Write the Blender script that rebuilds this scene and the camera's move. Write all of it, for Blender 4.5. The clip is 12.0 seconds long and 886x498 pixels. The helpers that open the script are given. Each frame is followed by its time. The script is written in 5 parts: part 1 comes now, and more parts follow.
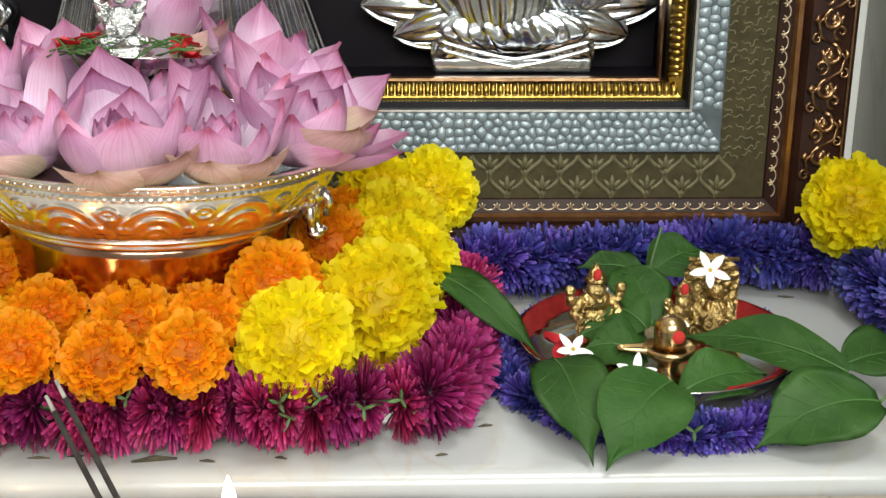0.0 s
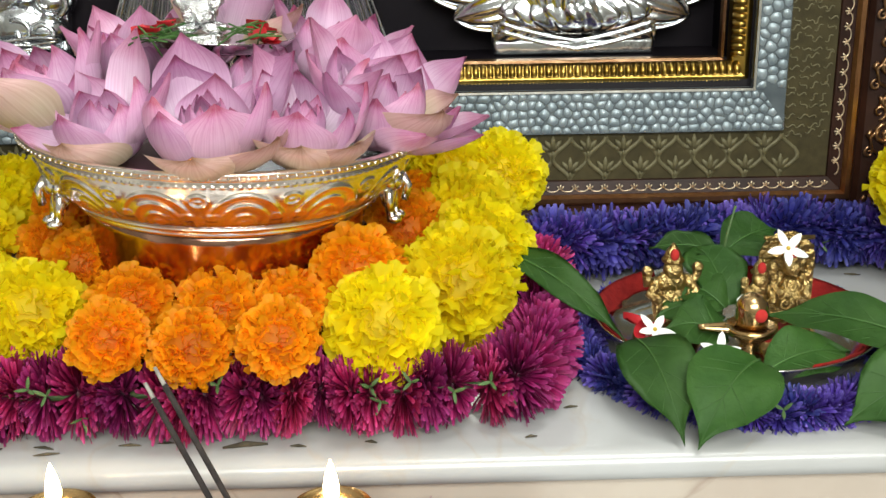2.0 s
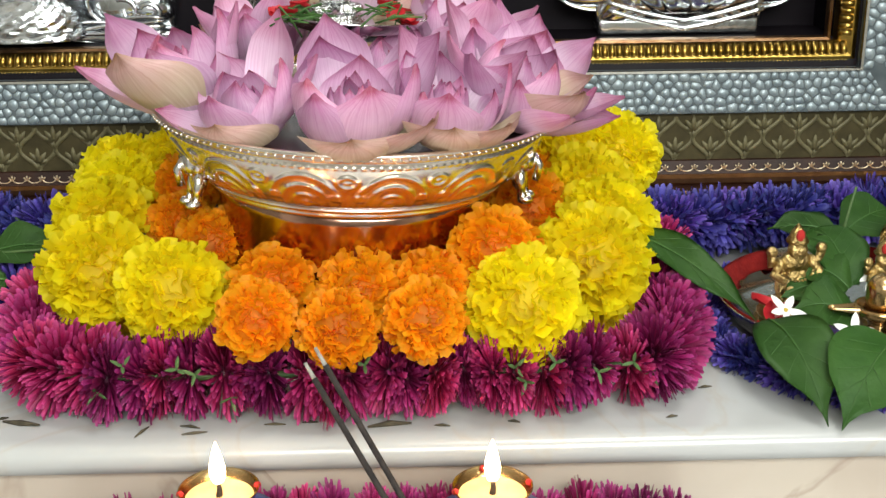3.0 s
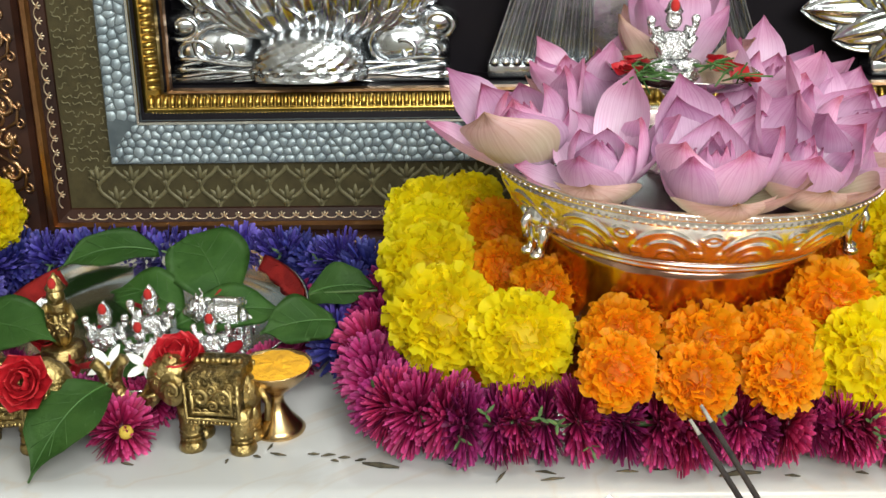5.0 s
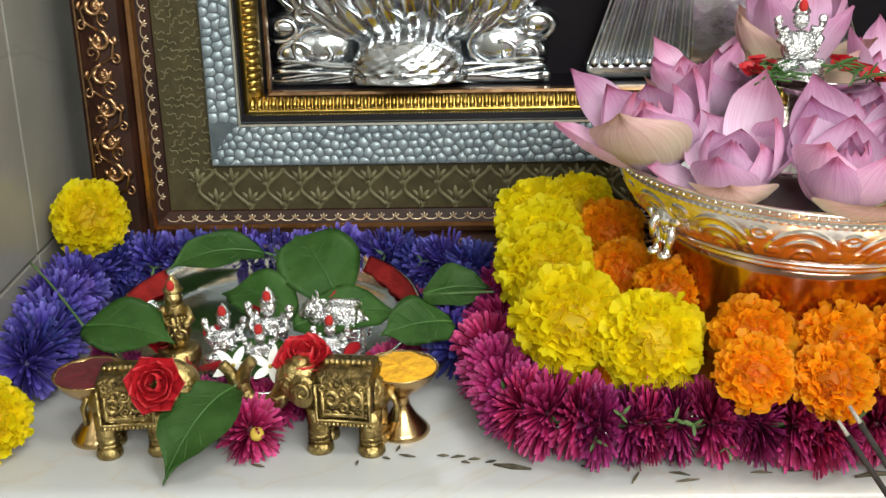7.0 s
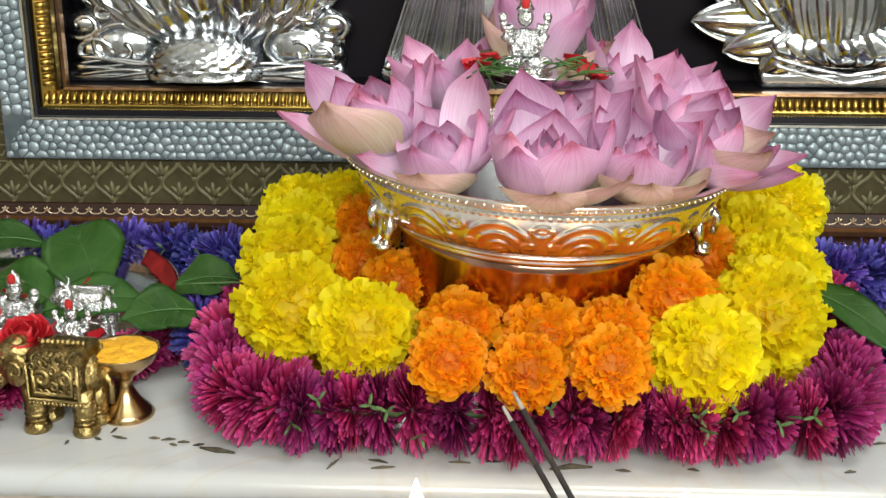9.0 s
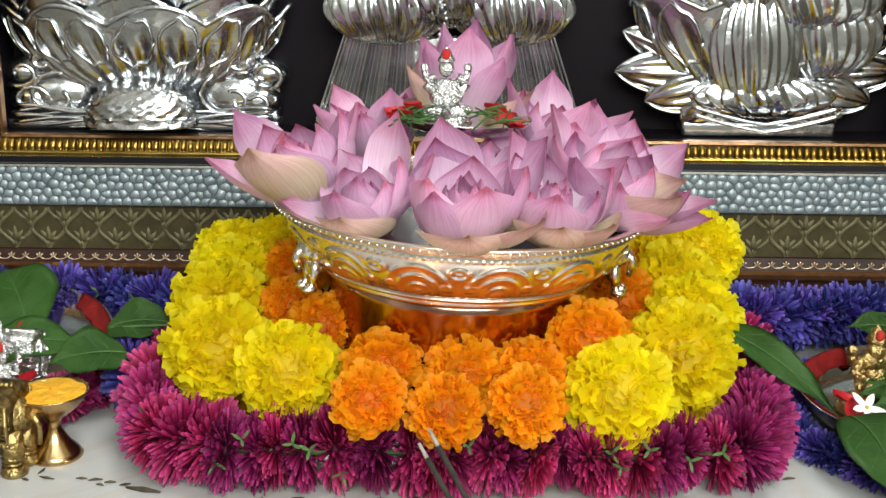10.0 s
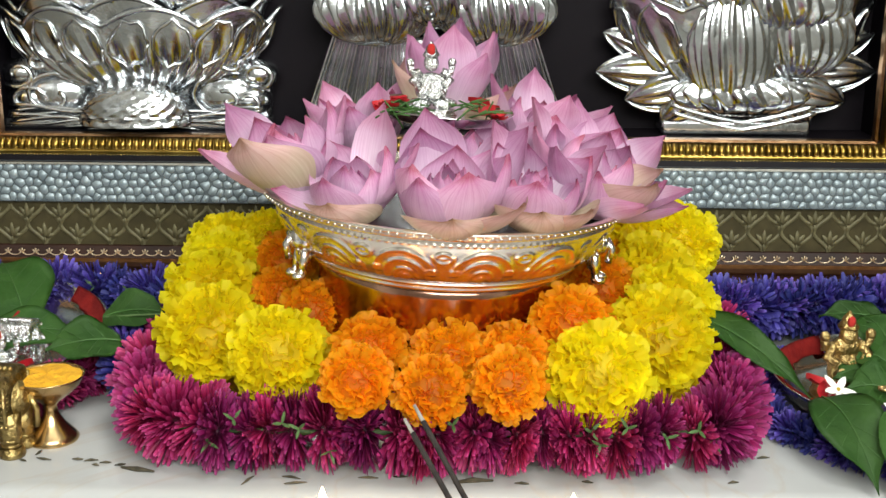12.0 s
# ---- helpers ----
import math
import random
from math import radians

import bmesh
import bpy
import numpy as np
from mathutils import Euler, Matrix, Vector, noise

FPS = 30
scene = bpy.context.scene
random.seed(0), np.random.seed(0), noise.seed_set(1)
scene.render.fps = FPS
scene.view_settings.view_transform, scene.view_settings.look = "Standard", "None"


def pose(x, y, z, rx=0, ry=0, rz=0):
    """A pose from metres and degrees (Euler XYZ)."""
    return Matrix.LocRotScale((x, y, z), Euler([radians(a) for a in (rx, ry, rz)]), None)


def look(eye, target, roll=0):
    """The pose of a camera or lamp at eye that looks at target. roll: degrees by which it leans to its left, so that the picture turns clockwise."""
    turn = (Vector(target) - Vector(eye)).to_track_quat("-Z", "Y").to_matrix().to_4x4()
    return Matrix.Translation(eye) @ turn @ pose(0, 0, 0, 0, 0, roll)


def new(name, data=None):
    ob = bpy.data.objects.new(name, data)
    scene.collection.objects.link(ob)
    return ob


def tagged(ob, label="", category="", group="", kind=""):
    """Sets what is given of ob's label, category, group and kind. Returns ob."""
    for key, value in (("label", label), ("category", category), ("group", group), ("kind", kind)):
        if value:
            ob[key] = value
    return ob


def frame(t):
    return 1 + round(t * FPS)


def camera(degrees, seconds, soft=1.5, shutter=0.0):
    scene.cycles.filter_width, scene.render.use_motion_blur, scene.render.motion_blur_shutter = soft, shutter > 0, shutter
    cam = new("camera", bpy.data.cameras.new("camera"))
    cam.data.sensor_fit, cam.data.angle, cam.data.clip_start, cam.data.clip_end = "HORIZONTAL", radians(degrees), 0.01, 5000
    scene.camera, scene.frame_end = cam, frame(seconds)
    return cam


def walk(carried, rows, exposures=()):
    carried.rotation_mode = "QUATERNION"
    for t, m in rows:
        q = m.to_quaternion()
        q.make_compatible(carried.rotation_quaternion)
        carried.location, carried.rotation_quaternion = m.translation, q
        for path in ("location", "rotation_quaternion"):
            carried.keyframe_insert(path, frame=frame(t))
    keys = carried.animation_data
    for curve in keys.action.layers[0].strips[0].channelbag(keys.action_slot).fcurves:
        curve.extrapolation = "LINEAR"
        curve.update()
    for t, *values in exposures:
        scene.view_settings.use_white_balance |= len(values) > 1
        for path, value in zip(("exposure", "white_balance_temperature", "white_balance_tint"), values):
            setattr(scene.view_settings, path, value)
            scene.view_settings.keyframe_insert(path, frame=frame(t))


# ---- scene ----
cam = camera(40.0, 12.0, soft=1.5)
PATH = [
    (0, (0.179, -0.813, 0.362), (0.238, 1.085, -0.265), 0.3),
    (0.5, (0.192, -0.813, 0.363), (0.25, 1.086, -0.263), 0.4),
    (1, (0.191, -0.813, 0.362), (0.245, 1.086, -0.265), 0.3),
    (1.5, (0.167, -0.813, 0.361), (0.213, 1.086, -0.264), -0.4),
    (2, (0.129, -0.812, 0.36), (0.177, 1.08, -0.289), -0.7),
    (2.5, (0.082, -0.811, 0.361), (0.139, 1.069, -0.319), -0.6),
    (3, (0.043, -0.812, 0.366), (0.081, 1.066, -0.322), -0.7),
    (3.5, (0.008, -0.814, 0.374), (-0.005, 1.066, -0.309), -1.2),
    (3.7, (-0.007, -0.814, 0.378), (-0.046, 1.067, -0.301), -1.5),
    (5.3, (-0.17, -0.821, 0.419), (-0.222, 1.047, -0.292), -1.0),
    (5.5, (-0.179, -0.821, 0.419), (-0.237, 1.046, -0.295), -1.1),
    (6, (-0.203, -0.823, 0.421), (-0.266, 1.043, -0.296), -1.1),
    (6.5, (-0.225, -0.821, 0.427), (-0.291, 1.044, -0.292), -1.4),
    (6.7, (-0.237, -0.821, 0.425), (-0.296, 1.046, -0.291), -1.4),
    (8.3, (-0.094, -0.83, 0.387), (-0.237, 1.059, -0.255), -1.0),
    (8.5, (-0.075, -0.83, 0.387), (-0.2, 1.059, -0.256), -0.5),
    (9, (-0.027, -0.833, 0.387), (-0.118, 1.058, -0.258), -0.0),
    (9.5, (-0.004, -0.842, 0.391), (-0.051, 1.048, -0.259), 0.3),
    (10, (0.0, -0.857, 0.392), (-0.027, 1.06, -0.179), 0.5),
    (10.5, (0.003, -0.869, 0.386), (-0.018, 1.069, -0.105), 0.4),
    (11, (0.005, -0.881, 0.378), (-0.014, 1.059, -0.106), 0.4),
    (11.5, (0.005, -0.891, 0.376), (-0.009, 1.043, -0.136), 0.4),
    (12, (0.005, -0.892, 0.377), (-0.008, 1.034, -0.16), 0.5),
]
walk(cam, [(t, look(eye, target, roll)) for t, eye, target, roll in PATH])

# ---- world and lamps ----
world = bpy.data.worlds.new("world")
scene.world = world
world.use_nodes = True
world.node_tree.nodes["Background"].inputs[0].default_value = (0.8, 0.85, 0.9, 1)
world.node_tree.nodes["Background"].inputs[1].default_value = 0.1
scene.view_settings.exposure = 0.24


def area_lamp(name, eye, target, sx, sy, power, color):
    data = bpy.data.lights.new(name, "AREA")
    data.shape, data.size, data.size_y, data.energy, data.color = "RECTANGLE", sx, sy, power, color
    ob = new(name, data)
    ob.matrix_world = look(eye, target)
    return ob


# Unseen broad lamp, added low and frontal to brighten the flowers' front faces.
area_lamp("front_fill", (0.35, -1.9, 1.2), (0, 0.05, 0.1), 1.6, 0.8, 54.0, (0.97, 1.0, 0.94))
area_lamp("ceiling_panel", (0.5, -0.75, 2.2), (0, 0, 0), 0.7, 0.7, 20.0, (0.98, 1.0, 0.94))


# ---- materials ----
def nodes_of(name):
    m = bpy.data.materials.new(name)
    m.use_nodes = True
    return m, m.node_tree.nodes, m.node_tree.links, m.node_tree.nodes["Principled BSDF"]


def noise_node(n, l, scale, detail=4.0, coord="Object"):
    tc = n.new("ShaderNodeTexCoord")
    t = n.new("ShaderNodeTexNoise")
    t.inputs["Scale"].default_value, t.inputs["Detail"].default_value = scale, detail
    l.new(tc.outputs[coord], t.inputs["Vector"])
    return t


def ramp_node(n, l, source, stops):
    r = n.new("ShaderNodeValToRGB")
    while len(r.color_ramp.elements) < len(stops):
        r.color_ramp.elements.new(0.5)
    for e, (p, c) in zip(r.color_ramp.elements, stops):
        e.position, e.color = p, (*c, 1)
    l.new(source, r.inputs["Fac"])
    return r


def add_bump(n, l, bsdf, source, strength, distance):
    b = n.new("ShaderNodeBump")
    b.inputs["Strength"].default_value, b.inputs["Distance"].default_value = strength, distance
    l.new(source, b.inputs["Height"])
    l.new(b.outputs["Normal"], bsdf.inputs["Normal"])


def vary(n, l, source, amount, hue=0.0):
    """Shifts brightness and hue a little from object to object."""
    info = n.new("ShaderNodeObjectInfo")
    hsv = n.new("ShaderNodeHueSaturation")
    mv = n.new("ShaderNodeMapRange")
    mv.inputs["To Min"].default_value, mv.inputs["To Max"].default_value = 1 - amount, 1 + amount
    l.new(info.outputs["Random"], mv.inputs["Value"])
    l.new(mv.outputs["Result"], hsv.inputs["Value"])
    if hue:
        mh = n.new("ShaderNodeMapRange")
        mh.inputs["To Min"].default_value, mh.inputs["To Max"].default_value = 0.5 - hue, 0.5 + hue
        l.new(info.outputs["Random"], mh.inputs["Value"])
        l.new(mh.outputs["Result"], hsv.inputs["Hue"])
    l.new(source, hsv.inputs["Color"])
    return hsv.outputs["Color"]


def surface(name, c1, c2, scale=30.0, rough=0.5, metal=0.0, bump=0.2, bscale=200.0, depth=0.0005, coat=0.0, varied=0.0, rough2=None, spec=0.5):
    m, n, l, b = nodes_of(name)
    t = noise_node(n, l, scale)
    col = ramp_node(n, l, t.outputs["Fac"], [(0.35, c1), (0.65, c2)]).outputs["Color"]
    if varied:
        col = vary(n, l, col, varied)
    l.new(col, b.inputs["Base Color"])
    b.inputs["Roughness"].default_value, b.inputs["Metallic"].default_value = rough, metal
    b.inputs["Specular IOR Level"].default_value = spec
    if rough2 is not None:
        mr = n.new("ShaderNodeMapRange")
        mr.inputs["To Min"].default_value, mr.inputs["To Max"].default_value = rough, rough2
        l.new(noise_node(n, l, scale * 2.3).outputs["Fac"], mr.inputs["Value"])
        l.new(mr.outputs["Result"], b.inputs["Roughness"])
    b.inputs["Coat Weight"].default_value, b.inputs["Coat Roughness"].default_value = coat, 0.04
    if bump:
        add_bump(n, l, b, noise_node(n, l, bscale).outputs["Fac"], bump, depth)
    return m


def petal_surface(name, stops, rough=0.55, through_light=0.25, varied=0.12, hue=0.0, streak=120.0, island=0.0, vein=0.0):
    """A petal: colour from its base (v = 0) to its tip (v = 1), fine streaks along it, some light passing through."""
    m, n, l, b = nodes_of(name)
    uv = n.new("ShaderNodeUVMap")
    sep = n.new("ShaderNodeSeparateXYZ")
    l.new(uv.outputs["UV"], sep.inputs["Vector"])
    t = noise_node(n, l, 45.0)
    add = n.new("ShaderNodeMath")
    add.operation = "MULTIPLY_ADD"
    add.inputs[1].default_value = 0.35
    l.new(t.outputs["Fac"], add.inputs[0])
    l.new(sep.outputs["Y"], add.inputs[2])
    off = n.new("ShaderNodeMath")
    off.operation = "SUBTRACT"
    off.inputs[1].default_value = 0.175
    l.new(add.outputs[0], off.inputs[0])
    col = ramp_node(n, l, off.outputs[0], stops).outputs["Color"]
    if island:
        geo = n.new("ShaderNodeNewGeometry")
        hsv = n.new("ShaderNodeHueSaturation")
        mr = n.new("ShaderNodeMapRange")
        mr.inputs["To Min"].default_value, mr.inputs["To Max"].default_value = 1 - island, 1 + island
        l.new(geo.outputs["Random Per Island"], mr.inputs["Value"])
        l.new(mr.outputs["Result"], hsv.inputs["Value"])
        l.new(col, hsv.inputs["Color"])
        col = hsv.outputs["Color"]
    col = vary(n, l, col, varied, hue)
    wave = n.new("ShaderNodeTexNoise")
    wave.inputs["Scale"].default_value = 1.0
    mp = n.new("ShaderNodeMapping")
    mp.inputs["Scale"].default_value = (streak * 0.25, 1.5, 1)
    l.new(uv.outputs["UV"], mp.inputs["Vector"])
    l.new(mp.outputs["Vector"], wave.inputs["Vector"])
    if vein:
        vs = n.new("ShaderNodeHueSaturation")
        for key, lo, hi in (("Value", 1 - vein, 1 + vein), ("Saturation", 1 + 1.6 * vein, 1 - 1.6 * vein)):
            mv = n.new("ShaderNodeMapRange")
            mv.inputs["From Min"].default_value, mv.inputs["From Max"].default_value = 0.3, 0.7
            mv.inputs["To Min"].default_value, mv.inputs["To Max"].default_value = lo, hi
            l.new(wave.outputs["Fac"], mv.inputs["Value"])
            l.new(mv.outputs["Result"], vs.inputs[key])
        l.new(col, vs.inputs["Color"])
        col = vs.outputs["Color"]
    l.new(col, b.inputs["Base Color"])
    b.inputs["Roughness"].default_value = rough
    add_bump(n, l, b, wave.outputs["Fac"], 0.35, 0.0006)
    tr = n.new("ShaderNodeBsdfTranslucent")
    l.new(col, tr.inputs["Color"])
    mix = n.new("ShaderNodeMixShader")
    mix.inputs[0].default_value = through_light
    l.new(b.outputs[0], mix.inputs[1])
    l.new(tr.outputs[0], mix.inputs[2])
    l.new(mix.outputs[0], n["Material Output"].inputs["Surface"])
    return m


def marble_surface(name, base, warm, vein):
    m, n, l, b = nodes_of(name)
    t = noise_node(n, l, 5.0, 8.0)
    t.inputs["Distortion"].default_value = 1.2
    t2 = noise_node(n, l, 2.2, 6.0)
    t2.inputs["Distortion"].default_value = 2.5
    cloud = ramp_node(n, l, t.outputs["Fac"], [(0.35, base), (0.7, warm)])
    line = ramp_node(n, l, t2.outputs["Fac"], [(0.0, (0, 0, 0)), (0.485, (0, 0, 0)), (0.5, (1, 1, 1)), (0.515, (0, 0, 0)), (1.0, (0, 0, 0))])
    mask = n.new("ShaderNodeMath")
    mask.operation = "MULTIPLY"
    l.new(line.outputs["Color"], mask.inputs[0])
    l.new(noise_node(n, l, 9.0).outputs["Fac"], mask.inputs[1])
    mix = n.new("ShaderNodeMix")
    mix.data_type = "RGBA"
    l.new(mask.outputs[0], mix.inputs["Factor"])
    l.new(cloud.outputs["Color"], mix.inputs["A"])
    mix.inputs["B"].default_value = (*vein, 1)
    l.new(mix.outputs["Result"], b.inputs["Base Color"])
    b.inputs["Roughness"].default_value = 0.22
    add_bump(n, l, b, noise_node(n, l, 60.0).outputs["Fac"], 0.05, 0.001)
    return m


M = {
    "marble": marble_surface("white_marble", (0.44, 0.445, 0.45), (0.40, 0.397, 0.39), (0.42, 0.38, 0.33)),
    "tile": marble_surface("wall_tile", (0.27, 0.26, 0.23), (0.22, 0.21, 0.185), (0.2, 0.19, 0.17)),
    "grout": surface("grout", (0.3, 0.28, 0.25), (0.38, 0.36, 0.32), 40, 0.9),
    "plaster": surface("plaster", (0.74, 0.74, 0.70), (0.80, 0.79, 0.75), 3, 0.8, bump=0.1),
    "floor": surface("floor_tile", (0.5, 0.48, 0.44), (0.58, 0.55, 0.5), 6, 0.3),
    "silver": surface("polished_silver", (0.82, 0.80, 0.76), (0.93, 0.91, 0.87), 25, 0.13, 1.0, 0.25, 220, 0.0006, rough2=0.26),
    # Silver of the bowl, with the rosy reflection of its surroundings put into the colour.
    "silver_warm": surface("warm_reflection_silver", (0.84, 0.75, 0.68), (0.95, 0.87, 0.80), 25, 0.18, 1.0, 0.15, 260, 0.0004, rough2=0.28),
    "silver_relief": surface("silver_relief", (0.50, 0.52, 0.54), (0.70, 0.72, 0.74), 30, 0.13, 1.0, 0.5, 90, 0.0016, rough2=0.27),
    "copper": surface("copper_silver", (0.40, 0.215, 0.15), (0.53, 0.31, 0.22), 30, 0.14, 1.0, 0.15, 120, 0.0006, rough2=0.2),
    "steel": surface("steel", (0.58, 0.57, 0.54), (0.70, 0.69, 0.66), 40, 0.1, 1.0, 0.1, 300, 0.0003, rough2=0.2),
    "brass": surface("brass", (0.20, 0.11, 0.03), (0.66, 0.43, 0.14), 110, 0.26, 1.0, 0.6, 260, 0.001, rough2=0.45),
    "brass_cast": surface("cast_brass", (0.33, 0.22, 0.08), (0.60, 0.44, 0.19), 5, 0.24, 1.0, 0.35, 16, 0.03, rough2=0.42),
    "brass_old": surface("dull_brass", (0.25, 0.175, 0.065), (0.48, 0.36, 0.15), 6, 0.24, 1.0, 0.3, 14, 0.012, rough2=0.42),
    "brass_dark": surface("blackened_brass", (0.07, 0.05, 0.02), (0.25, 0.175, 0.065), 9, 0.35, 1.0, 0.4, 22, 0.03),
    "silver_cast": surface("cast_silver", (0.58, 0.59, 0.60), (0.78, 0.78, 0.77), 5, 0.15, 1.0, 0.35, 16, 0.03, rough2=0.3),
    "brass_bright": surface("polished_brass", (0.46, 0.30, 0.13), (0.58, 0.40, 0.20), 50, 0.2, 1.0, 0.1, 200, 0.0004, rough2=0.28),
    "brown_wood": surface("dark_lacquer", (0.016, 0.006, 0.004), (0.033, 0.012, 0.007), 25, 0.5, bump=0.15, spec=0.2),
    "gilt_pale": surface("pale_gilt", (0.62, 0.50, 0.34), (0.78, 0.66, 0.48), 120, 0.35, 0.8, 0.3, 300, 0.0004),
    # Marble of the riser; the flames' warm glow is painted into its beige.
    "riser": marble_surface("lamplit_marble", (0.52, 0.45, 0.38), (0.44, 0.36, 0.30), (0.28, 0.2, 0.15)),
    "gilt": surface("gilt", (0.28, 0.15, 0.075), (0.46, 0.28, 0.15), 120, 0.32, 1.0, 0.3, 300, 0.0004),
    "copper_lip": surface("copper_lip", (0.42, 0.2, 0.09), (0.58, 0.3, 0.14), 60, 0.3, 1.0, 0.2, 300, 0.0003),
    "gold": surface("ribbed_gold", (0.34, 0.215, 0.045), (0.54, 0.36, 0.09), 50, 0.28, 1.0, 0.2, 260, 0.0004),
    "black_board": surface("black_board", (0.004, 0.003, 0.005), (0.007, 0.005, 0.007), 9, 0.5, bump=0.05, spec=0.1),
    "brocade": surface("brocade_ground", (0.038, 0.030, 0.011), (0.058, 0.046, 0.018), 90, 0.75, bump=0.5, bscale=700, spec=0.3),
    "brocade_motif": surface("brocade_motif", (0.10, 0.088, 0.044), (0.145, 0.128, 0.066), 150, 0.55, bump=0.5, bscale=700, spec=0.4),
    "pebble": surface("pebble_silver", (0.215, 0.265, 0.295), (0.315, 0.37, 0.40), 60, 0.42, 0.3, 0.3, 300, 0.0004, coat=0.1),
    "pebble_joint": surface("pebble_joint", (0.05, 0.065, 0.075), (0.09, 0.11, 0.12), 60, 0.5, bump=0.2),
    "leaf": surface("leaf_green", (0.032, 0.105, 0.014), (0.058, 0.15, 0.026), 35, 0.6, bump=0.6, bscale=70, depth=0.003, varied=0.2),
    "leaf_rib": surface("leaf_rib", (0.045, 0.125, 0.025), (0.06, 0.145, 0.03), 40, 0.5),
    "stem": surface("stem_green", (0.05, 0.11, 0.035), (0.09, 0.15, 0.05), 60, 0.6),
    "red_powder": surface("red_powder", (0.32, 0.012, 0.012), (0.48, 0.025, 0.02), 90, 0.95, bump=0.8, bscale=400, depth=0.001),
    "maroon_powder": surface("maroon_powder", (0.075, 0.004, 0.008), (0.11, 0.008, 0.012), 60, 0.95, bump=0.9, bscale=300, depth=0.002),
    "turmeric": surface("turmeric_powder", (0.68, 0.32, 0.012), (0.8, 0.42, 0.02), 60, 0.95, bump=1.0, bscale=220, depth=0.003),
    "white_petal": surface("white_petal", (0.78, 0.78, 0.74), (0.85, 0.85, 0.82), 60, 0.5),
    "red_petal": petal_surface("rose_petal", [(0.0, (0.30, 0.006, 0.012)), (0.7, (0.52, 0.012, 0.022)), (1.0, (0.6, 0.03, 0.04))], 0.5, 0.2),
    "seed": surface("flower_centre", (0.45, 0.3, 0.03), (0.55, 0.4, 0.06), 200, 0.8, bump=0.8),
    "incense": surface("incense_paste", (0.012, 0.009, 0.009), (0.03, 0.022, 0.02), 200, 0.9, bump=0.7, bscale=600),
    "ash": surface("ash", (0.22, 0.20, 0.18), (0.34, 0.32, 0.29), 200, 0.95, bump=0.8, bscale=600),
    "blue": surface("blue_enamel", (0.01, 0.025, 0.16), (0.02, 0.04, 0.24), 40, 0.3, bump=0.1),
    "wax": surface("ghee", (0.82, 0.56, 0.26), (0.88, 0.64, 0.36), 40, 0.1, bump=0.1),
    "dry_bit": surface("dried_bits", (0.04, 0.035, 0.02), (0.1, 0.08, 0.05), 200, 0.9, varied=0.5),
    "dark_disc": surface("bowl_inside", (0.05, 0.02, 0.025), (0.09, 0.04, 0.04), 20, 0.25),
    "yellow_marigold": petal_surface("yellow_marigold", [(0.0, (0.88, 0.69, 0.0)), (0.6, (0.92, 0.78, 0.003)), (1.0, (0.93, 0.82, 0.008))], 0.6, 0.62, 0.05, 0.006, island=0.12),
    "orange_marigold": petal_surface("orange_marigold", [(0.0, (0.84, 0.27, 0.0)), (0.6, (0.94, 0.38, 0.002)), (1.0, (0.96, 0.46, 0.005))], 0.6, 0.62, 0.06, 0.008, island=0.15),
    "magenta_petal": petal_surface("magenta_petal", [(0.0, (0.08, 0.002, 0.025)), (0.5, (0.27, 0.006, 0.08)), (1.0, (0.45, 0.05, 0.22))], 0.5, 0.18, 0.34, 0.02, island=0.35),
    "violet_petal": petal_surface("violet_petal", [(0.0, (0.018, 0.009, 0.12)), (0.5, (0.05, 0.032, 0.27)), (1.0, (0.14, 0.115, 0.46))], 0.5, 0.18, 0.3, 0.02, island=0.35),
    "lotus_petal": petal_surface("lotus_petal", [(0.0, (0.80, 0.76, 0.66)), (0.28, (0.84, 0.70, 0.82)), (0.66, (0.76, 0.50, 0.70)), (0.9, (0.62, 0.27, 0.47)), (1.0, (0.42, 0.10, 0.20))], 0.42, 0.42, 0.22, 0.016, 200, vein=0.1),
    "lotus_sepal": petal_surface("lotus_sepal", [(0.0, (0.58, 0.58, 0.32)), (0.45, (0.66, 0.58, 0.40)), (0.85, (0.70, 0.45, 0.42)), (1.0, (0.34, 0.18, 0.11))], 0.5, 0.3, 0.14, 0.015, 160, vein=0.1),
}
flame_m, fn, fl, fb = nodes_of("flame")
fb.inputs["Base Color"].default_value = (1.0, 0.7, 0.3, 1)
fb.inputs["Emission Color"].default_value = (1.0, 0.62, 0.26, 1)
fb.inputs["Emission Strength"].default_value = 40.0
M["flame"] = flame_m


# ---- mesh helpers ----
def finish(name, bm, material, smooth=True):
    me = bpy.data.meshes.new(name)
    bmesh.ops.recalc_face_normals(bm, faces=bm.faces)
    bm.to_mesh(me)
    bm.free()
    me.materials.append(M[material])
    if smooth:
        me.shade_smooth()
    return me


def part(name, bm, material, parent=None, label="", smooth=True):
    me = bm if isinstance(bm, bpy.types.Mesh) else finish(name, bm, material, smooth)
    ob = new(name, me)
    ob.parent = parent
    if label:
        ob["label"] = label
    return ob


def thing(name, label, category, group="", kind="", at=None):
    ob = tagged(new(name), label, category, group, kind)
    if at is not None:
        ob.matrix_world = at
    return ob


